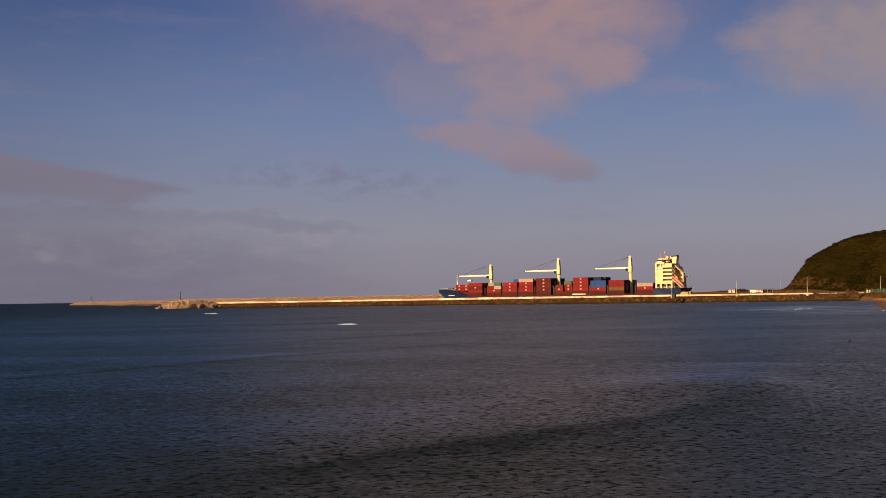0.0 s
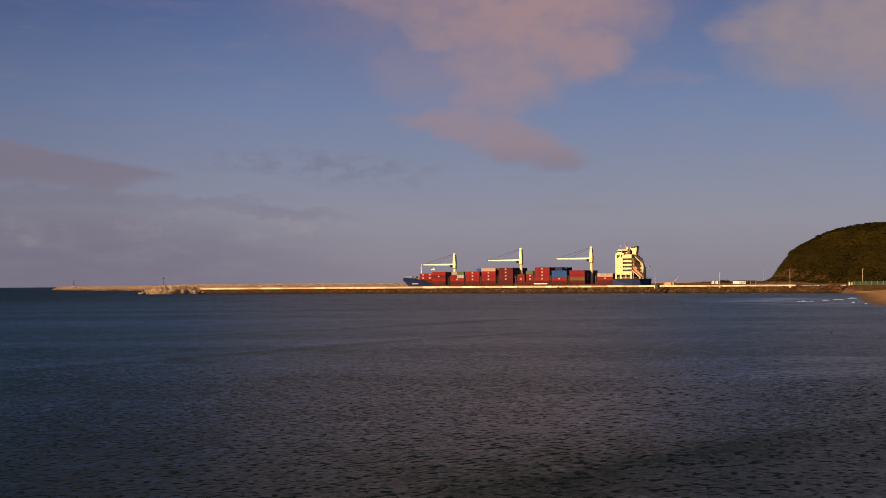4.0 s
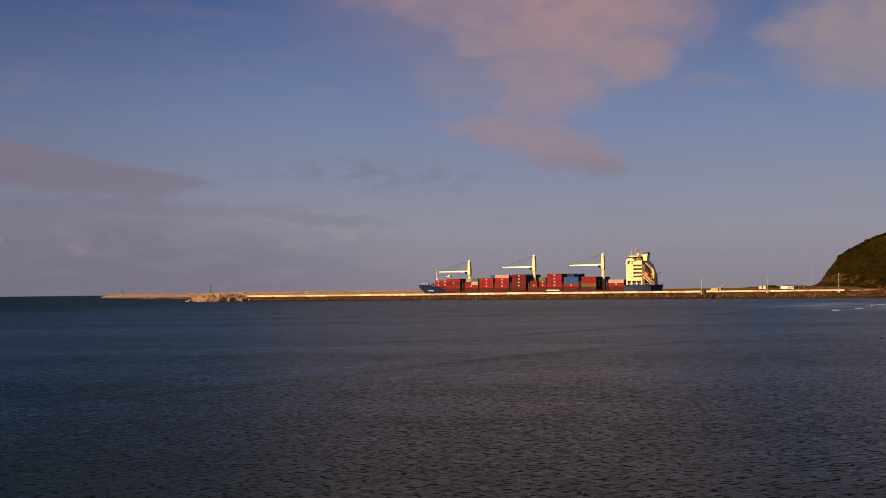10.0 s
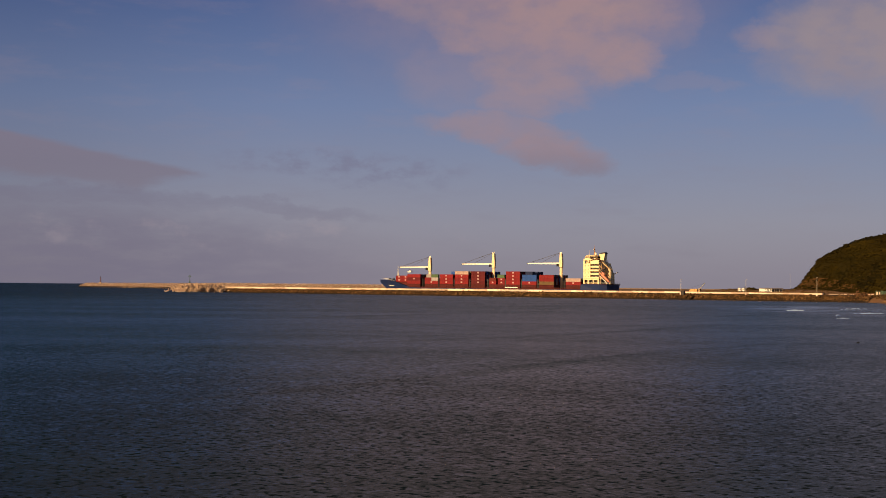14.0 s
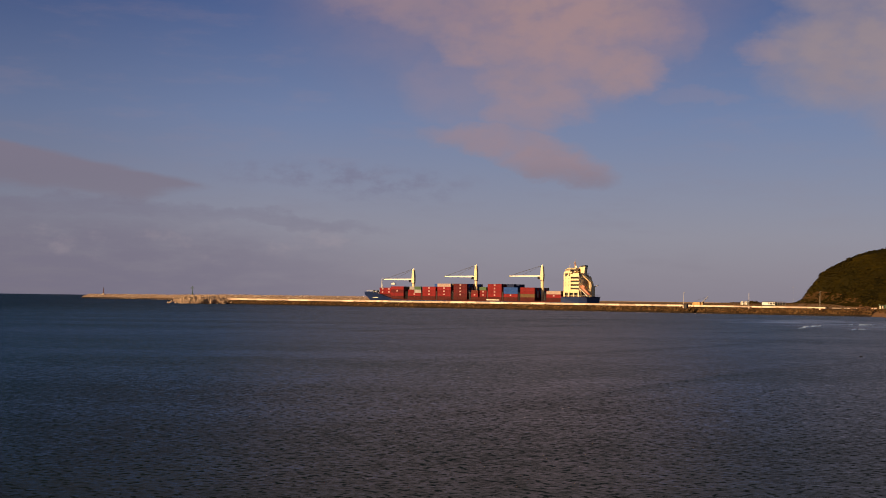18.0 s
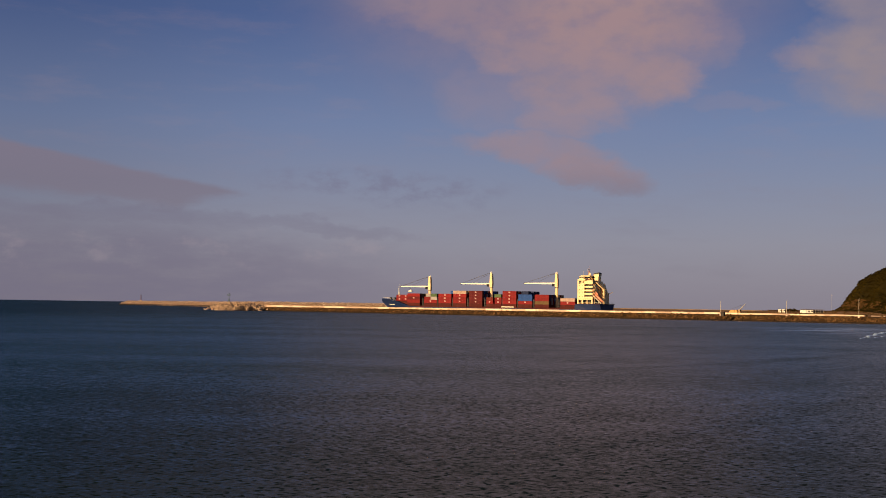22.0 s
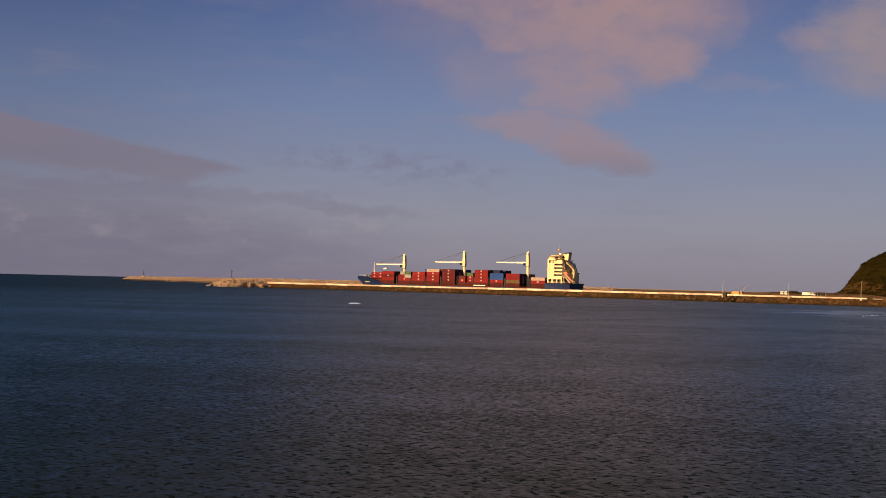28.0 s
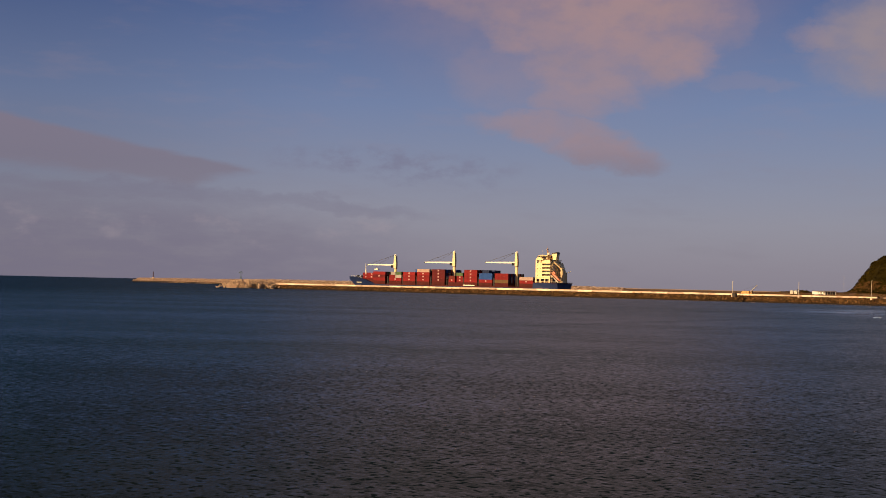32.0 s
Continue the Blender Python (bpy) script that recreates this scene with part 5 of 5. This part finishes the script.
def build_shore_rocks():
    rng = random.Random(14)
    shapes = [rock_shape(rng) for _ in range(8)]
    line = [(196, 650), (207, 648), (224, 672), (240, 694), (262, 700), (300, 694)]
    spots = []
    for _ in range(3600):
        f = rng.random()
        back = rng.uniform(-5, 26)
        rx, ry = 212 + 100 * f, 622 - 4 * f + back
        spots.append(((rx, ry, float(land_height(np.array([rx]), np.array([ry]))[0]) + rng.uniform(-0.1, 0.2)), rng.uniform(0.28, 0.85)))
    for _ in range(2600):
        k = rng.randrange(len(line) - 1)
        f = rng.random()
        (ax, ay), (bx, by) = line[k], line[k + 1]
        back = rng.uniform(-2, 22)
        spots.append(((ax + (bx - ax) * f + back * 0.25, ay + (by - ay) * f + back, min(3.3, 0.1 + max(0, back) * 0.2) + rng.uniform(-0.2, 0.3)), rng.uniform(0.22, 0.75)))
    ob = new("shore_rocks", scatter("shore_rocks", spots, shapes, SHORE_ROCK, rng))
    tagged(ob, "brown boulders along the shore below the wall", "rocks", kind="stuff")


def build_awash_rock():
    """A dark rock that breaks the surface off the beach."""
    rng = random.Random(41)
    ob = thing("awash_rock", 49.4, 155.8, 0.0, "small dark wet rock breaking the surface of the bay", "rock", 15)
    for (x, y, z), s, flat in (((0, 0, 0.0), 0.2, 0.75), ((0.42, 0.2, -0.06), 0.24, 0.4), ((-0.4, -0.1, -0.07), 0.2, 0.45)):
        vs, fs = rock_shape(rng)
        part("rock_tip", from_arrays("rock_tip", [(x + v.x * s * 1.3, y + v.y * s, z + v.z * s * flat) for v in vs], fs, WET_ROCK), WET_ROCK, ob)


def build_bush(name, bearing, far, z, size, n, mat, label, seed):
    rng = random.Random(seed)
    x, y = spot(bearing, far)
    ob = thing(name, x, y, z, label, "bush", rng.uniform(0, 360))
    vs, fs = [], []
    for _ in range(n):
        v, f = leaf_clump(rng, size * rng.uniform(0.25, 0.45), 16)
        c = Vector((rng.gauss(0, 0.5), rng.gauss(0, 0.5), abs(rng.gauss(0.5, 0.3)))) * size
        k = len(vs)
        vs += [tuple(c + p) for p in v]
        fs += [tuple(k + i for i in q) for q in f]
    part("foliage", from_arrays("foliage", vs, fs, mat), mat, ob)
    part("stems", bars(*[((0, 0, -0.3), (rng.gauss(0, 0.45) * size, rng.gauss(0, 0.45) * size, size * rng.uniform(0.5, 1.1)), 0.09, 0.03) for _ in range(7)], sides=5), BROWN_PLANK, ob)


def build_beacons():
    x, y = spot(-15.455, 1668)
    b = thing("red_beacon", x, y, 4.6, "dark red navigation beacon at the outer breakwater's end", "beacon")
    part("beacon_base", box(-1.2, 1.2, -1.2, 1.2, 0, 1.8, 0.1), DOLOS, b)
    part("beacon_tower", bars(((0, 0, 1.8), (0, 0, 7.6), 0.6, 0.4), sides=10), BEACON_RED, b)
    part("gallery", bars(((0, 0, 7.6), (0, 0, 7.8), 1.0, 1.0), sides=12), BEACON_RED, b)
    part("lantern", bars(((0, 0, 7.8), (0, 0, 9.1), 0.35, 0.3), sides=8), DARK, b)
    x, y = spot(-11.66, 912)
    b = thing("green_beacon", x, y, 5.2, "dark green beacon mast on the breakwater head", "beacon")
    part("beacon_base", box(-1.1, 1.1, -1.1, 1.1, -0.5, 1.0, 0.1), DOLOS, b)
    part("mast", bars(((0, 0, 1.0), (0, 0, 6.3), 0.22, 0.16), ((-0.6, 0, 1.0), (0, 0, 3.5), 0.08, 0.08), ((0.6, 0, 1.0), (0, 0, 3.5), 0.08, 0.08), sides=8), GREEN_PAINT, b)
    part("platform", box(-1.15, 1.15, -0.8, 0.8, 5.4, 5.55), GREEN_PAINT, b)
    part("lantern", bars(((0, 0, 6.3), (0, 0, 7.0), 0.35, 0.3), sides=8), GREEN_PAINT, b)
    for sx in (-1, 1):
        part("marker_board", box(sx * 0.85 - 0.25, sx * 0.85 + 0.25, -0.85, -0.8, 5.7, 6.2), GREEN_PAINT, b)


def build_radio_mast():
    x, y = spot(20.213, 962)
    z = float(land_height(np.array([x]), np.array([y]))[0])
    m = thing("radio_mast", x, y, z - 0.3, "red and white lattice radio mast on the headland", "mast")
    h = 64.4 - z
    for k in range(6):
        lo, hi = h * k / 6, h * (k + 1) / 6
        r = 0.6
        specs = []
        corners = [(r, 0), (-r / 2, r * 0.87), (-r / 2, -r * 0.87)]
        for i, (cx, cy) in enumerate(corners):
            nx, ny = corners[(i + 1) % 3]
            specs.append(((cx, cy, lo), (cx, cy, hi), 0.09, 0.09))
            specs.append(((cx, cy, lo), (nx, ny, (lo + hi) / 2), 0.06, 0.06))
            specs.append(((nx, ny, (lo + hi) / 2), (cx, cy, hi), 0.06, 0.06))
        part("lattice_section", bars(*specs, sides=5), RED_PAINT if k % 2 else WHITEWASH, m)
    for a in range(3):
        ang = a * 2.1
        part("panel_aerial", box(1.3 * math.cos(ang) - 0.2, 1.3 * math.cos(ang) + 0.2, 1.3 * math.sin(ang) - 0.2, 1.3 * math.sin(ang) + 0.2, h - 3.0, h - 0.4, 0.05), POLE_GREY, m)


build_lamp_posts()
build_buildings()
build_mobile_crane()
build_fence()
build_low_wall()
build_shore_rocks()
build_awash_rock()
for args in (("dry_bush", 17.55, 682, 2.6, 2.6, 16, DRY_TWIG, "leafless reddish-brown bush above the rocks", 1), ("dry_bush", 17.85, 688, 2.8, 2.0, 12, DRY_TWIG, "leafless reddish-brown bush above the rocks", 2),
             ("dry_bush", 17.2, 686, 2.6, 1.6, 10, DRY_TWIG, "leafless reddish-brown bush above the rocks", 3), ("green_bush", 13.05, 815, 5.2, 2.0, 14, LEAF, "dark green windswept bush by the cabins", 4),
             ("green_bush", 16.22, 700, 3.2, 1.3, 10, LEAF, "dark low bush in the gap of the wall", 5), ("green_bush", 13.25, 822, 5.3, 1.4, 10, LEAF, "dark green windswept bush by the cabins", 6)):
    build_bush(*args)
build_beacons()
build_radio_mast()


# ---- breaking waves and swell ----
def foam_mesh(name, length, width, height, seed):
    """A ragged crest of foam with a rounded back, broken into lengths where it is long."""
    rng = random.Random(seed)
    n = max(14, int(length * 2.2))
    verts, faces = [], []
    patch = [rng.uniform(0, 6.28) for _ in range(3)]
    for k in range(n + 1):
        f = k / n
        u = f * length
        env = math.sin(math.pi * f) ** 0.5 * (0.7 + 0.5 * rng.random())
        if length > 10:
            env *= min(1.0, max(0.3 if length > 40 else 0.0, 0.95 + 0.5 * math.sin(u * 0.42 + patch[0]) + 0.5 * math.sin(u * 0.93 + patch[1])))
        x = (f - 0.5) * length
        bend = math.cos(math.pi * (f - 0.5)) * min(width, 1.4) * 0.5 + rng.uniform(-0.15, 0.15) * width + 0.6 * math.sin(u * 0.21 + patch[2]) * (length > 10)
        for o, h in ((-0.5, -0.25), (-0.32, 0.55), (-0.05, 1.0), (0.2, 0.7), (0.5, -0.1)):
            verts.append((x, bend + o * width * env, h * height * env - 0.05 - 0.3 * (env < 0.12)))
    for k in range(n):
        for i in range(4):
            a = k * 5 + i
            faces.append((a, a + 5, a + 6, a + 1))
    return from_arrays(name, verts, faces, FOAM, True)


# length, width, height, turn, when it rises and sinks, and the places that it passes: (seconds, x, y)
BREAKERS = [
    (5.0, 1.0, 0.30, 8, -1.0, 2.4, ((0, -22.4, 296), (2, -20.0, 288))),
    (4.0, 0.8, 0.38, 20, 0.7, 2.8, ((0, -18.8, 292), (2, -16.6, 285))),
    (6.5, 1.1, 0.33, 5, -1.0, 1.6, ((0, -101, 552), (2, -97, 546))),
    (3.6, 0.9, 0.33, 10, 26.8, 29.4, ((27, -40.5, 366), (29, -38.5, 362))),
    # a very low foam strip, standing in for a pale slick on the water
    (8.0, 0.6, 0.10, 4, 4.4, 7.4, ((4.5, -11, 300), (7, -8, 296))),
    (2.4, 0.6, 0.25, 4, 8.4, 9.8, ((8.5, -111, 585), (10, -110, 583))),
    (15.0, 1.1, 0.36, 48, -1.0, 4.9, ((0, 115, 409), (1, 114.5, 402), (2, 115, 398), (4.5, 118, 396))),
    (4.5, 0.9, 0.28, 40, 0.6, 6.0, ((1, 127.5, 420), (2, 128, 418), (4.5, 129, 411), (6, 129, 416))),
    (6.0, 0.9, 0.28, 30, 1.3, 5.4, ((2, 142, 442), (4.5, 137, 424))),
    (4.0, 0.8, 0.26, 12, 4.0, 5.6, ((4.5, 152, 455), (5.5, 151, 452))),
    (3.2, 0.7, 0.24, -30, 0.6, 2.8, ((1, 89, 278), (2, 91, 277))),
    (11.0, 1.0, 0.30, 68, 3.9, 8.9, ((4.5, 124, 369), (6, 119, 345), (8, 120, 362))),
    (4.5, 0.9, 0.32, 45, 7.4, 10.9, ((8, 92, 340), (9, 93, 336), (10, 94, 332))),
    (5.0, 0.8, 0.25, 40, 8.4, 10.0, ((8.5, 105, 362), (9.5, 107, 356))),
    (25.0, 1.0, 0.30, 63, 10.5, 12.9, ((10, 95, 336), (11, 96, 335), (12, 96.5, 330), (13, 95, 322))),
    (20.0, 1.0, 0.32, 46, 9.6, 15.2, ((10, 130, 412), (11, 137, 436), (12, 133, 427), (13, 129, 413), (14, 132, 421))),
    (7.0, 0.8, 0.28, 48, 11.3, 13.9, ((12, 88, 285), (13, 86.5, 283))),
    (7.0, 0.9, 0.32, 24, 12.4, 14.9, ((13, 99.5, 382), (14, 103, 384))),
    (13.0, 0.9, 0.28, 64, 12.8, 15.4, ((13, 95, 319), (14, 96, 318))),
    (15.0, 0.9, 0.28, 44, 13.3, 16.0, ((13.5, 112, 346), (15, 113, 342))),
    (52.0, 1.1, 0.32, 67, 15.2, 20.7, ((16, 98, 366), (17, 97, 355), (18, 96, 345), (20, 97, 339))),
    (18.0, 0.9, 0.28, 47, 15.6, 17.8, ((16, 125, 392), (17.5, 123, 388))),
    (15.0, 0.9, 0.28, 57, 16.3, 18.4, ((16.5, 102, 323), (18, 101, 319))),
    (12.0, 0.9, 0.26, 50, 17.6, 20.4, ((18, 123, 384), (19, 123, 398))),
    (116.0, 1.0, 0.30, 70, 20.4, 22.8, ((20.5, 105, 362), (21, 106, 360), (22, 106.5, 356))),
    (42.0, 0.9, 0.28, 69, 22.3, 23.8, ((22.5, 99, 328), (23.5, 97, 320))),
    (13.0, 0.9, 0.26, 56, 22.2, 24.4, ((22.5, 125, 390), (24, 125, 386))),
    (30.0, 1.0, 0.30, 57, 23.6, 26.6, ((24, 114, 389), (25, 110, 386), (26, 110, 383))),
    (40.0, 1.0, 0.28, 66, 27.0, 29.5, ((27.5, 113, 385), (28, 112, 381), (29, 106, 375))),
    (4.0, 0.7, 0.20, 12, 29.4, 30.8, ((29, -38.4, 360.4), (31, -36.4, 355.4))),
    (4.5, 0.9, 0.28, 42, 31.0, 34.0, ((31, 98, 337), (32, 97, 334))),
    (9.0, 0.7, 0.16, 30, 5.2, 8.0, ((5, 108, 372), (8, 110, 366))),
    (7.0, 0.7, 0.16, 24, 5.4, 7.6, ((5, 119, 392), (8, 121, 388))),
    (9.0, 0.9, 0.20, 70, -1.0, 34.0, ((0, 123, 356), (6, 121, 350), (12, 124, 357), (20, 122, 353), (26, 124, 358), (32, 122, 352))),
]
breakers = []
for k, (length, width, height, turn, rises, sinks, places) in enumerate(BREAKERS):
    ob = new("breaking_wave", foam_mesh("breaking_wave", length, width, height, 50 + k))
    tagged(ob, "small white breaking wave crest on the dark water", "wave", "breaking waves")
    breakers.append((ob, turn, rises, sinks, places))


def swell_mesh(length, width, height, seed):
    """A low smooth ridge of water, steeper towards the shore, sinking away at its ends."""
    rng = random.Random(seed)
    n, m = 48, 64
    ph = [rng.uniform(0, 6) for _ in range(3)]
    verts, faces = [], []
    for k in range(n + 1):
        f = k / n
        env = math.sin(math.pi * f) ** 0.8 * (0.5 + 0.9 * f)
        x = (f - 0.5) * length
        bow = (f - 0.5) ** 2 * length * 0.04 + math.sin(f * 7 + ph[0]) * width * 0.08
        for j in range(m + 1):
            o = j / m * 2 - 1
            crest = math.exp(-(o - 0.5) / 0.19) if o > 0.5 else math.exp(-((o - 0.5) / 0.6) ** 2)   # sharp in front, sloping away behind
            z = height * env * crest * (1 + 0.12 * math.sin(f * 19 + ph[1])) - 0.04
            verts.append((x, bow - o * width / 2, z if 0 < j < m and 0 < k < n else -0.05))
    for k in range(n):
        for j in range(m):
            a = k * (m + 1) + j
            faces.append((a, a + 1, a + m + 2, a + m + 1))
    return from_arrays("swell", verts, faces, WATER, True)


SWELL_WAY = Vector((0.825, -0.565))   # travel
SWELL_TURN = math.degrees(math.atan2(-SWELL_WAY.x, SWELL_WAY.y)) + 180
swells = []
for k, (x, y, length, width, height) in enumerate(((3.6, 77.5, 90, 44, 0.9), (-30, 130, 130, 20, 0.15), (-20, 205, 170, 22, 0.14), (-50, 300, 230, 24, 0.15), (-40, 400, 260, 26, 0.16), (30, 330, 160, 22, 0.16), (60, 450, 200, 24, 0.17))):
    ob = new("swell", swell_mesh(length, width, height, 80 + k))
    tagged(ob, "long low dark swell rolling towards the beach", "wave", "swells", "structure")
    swells.append((ob, x, y))


# ---- what moves ----
def motions():
    a = radians(SHIP_TURN)
    walk(ship, [(t, pose(SHIP_FROM[0] + SHIP_SPEED * t * math.cos(a), SHIP_FROM[1] + SHIP_SPEED * t * math.sin(a), 0, 0, 0, SHIP_TURN)) for t in range(0, 33, 2)])
    walk(sea, [(t, pose(0.25 * t, -1.1 * t, 0)) for t in range(0, 33, 4)])
    for ob, turn, rises, sinks, places in breakers:
        when = sorted({0.0, 32.0, *(min(max(t, 0.0), 32.0) for t in (rises - 1.3, rises, sinks, sinks + 1.3)), *(float(p[0]) for p in places)})
        ts, xs, ys = zip(*places)
        walk(ob, [(t, pose(float(np.interp(t, ts, xs)), float(np.interp(t, ts, ys)), float(np.interp(t, (rises - 1.3, rises, sinks, sinks + 1.3), (-1.2, 0, 0, -1.2))), 0, 0, turn)) for t in when])
    for ob, x, y in swells:
        walk(ob, [(t, pose(x + SWELL_WAY.x * 2.83 * t, y + SWELL_WAY.y * 2.83 * t, 0, 0, 0, SWELL_TURN)) for t in range(0, 33, 4)])


motions()
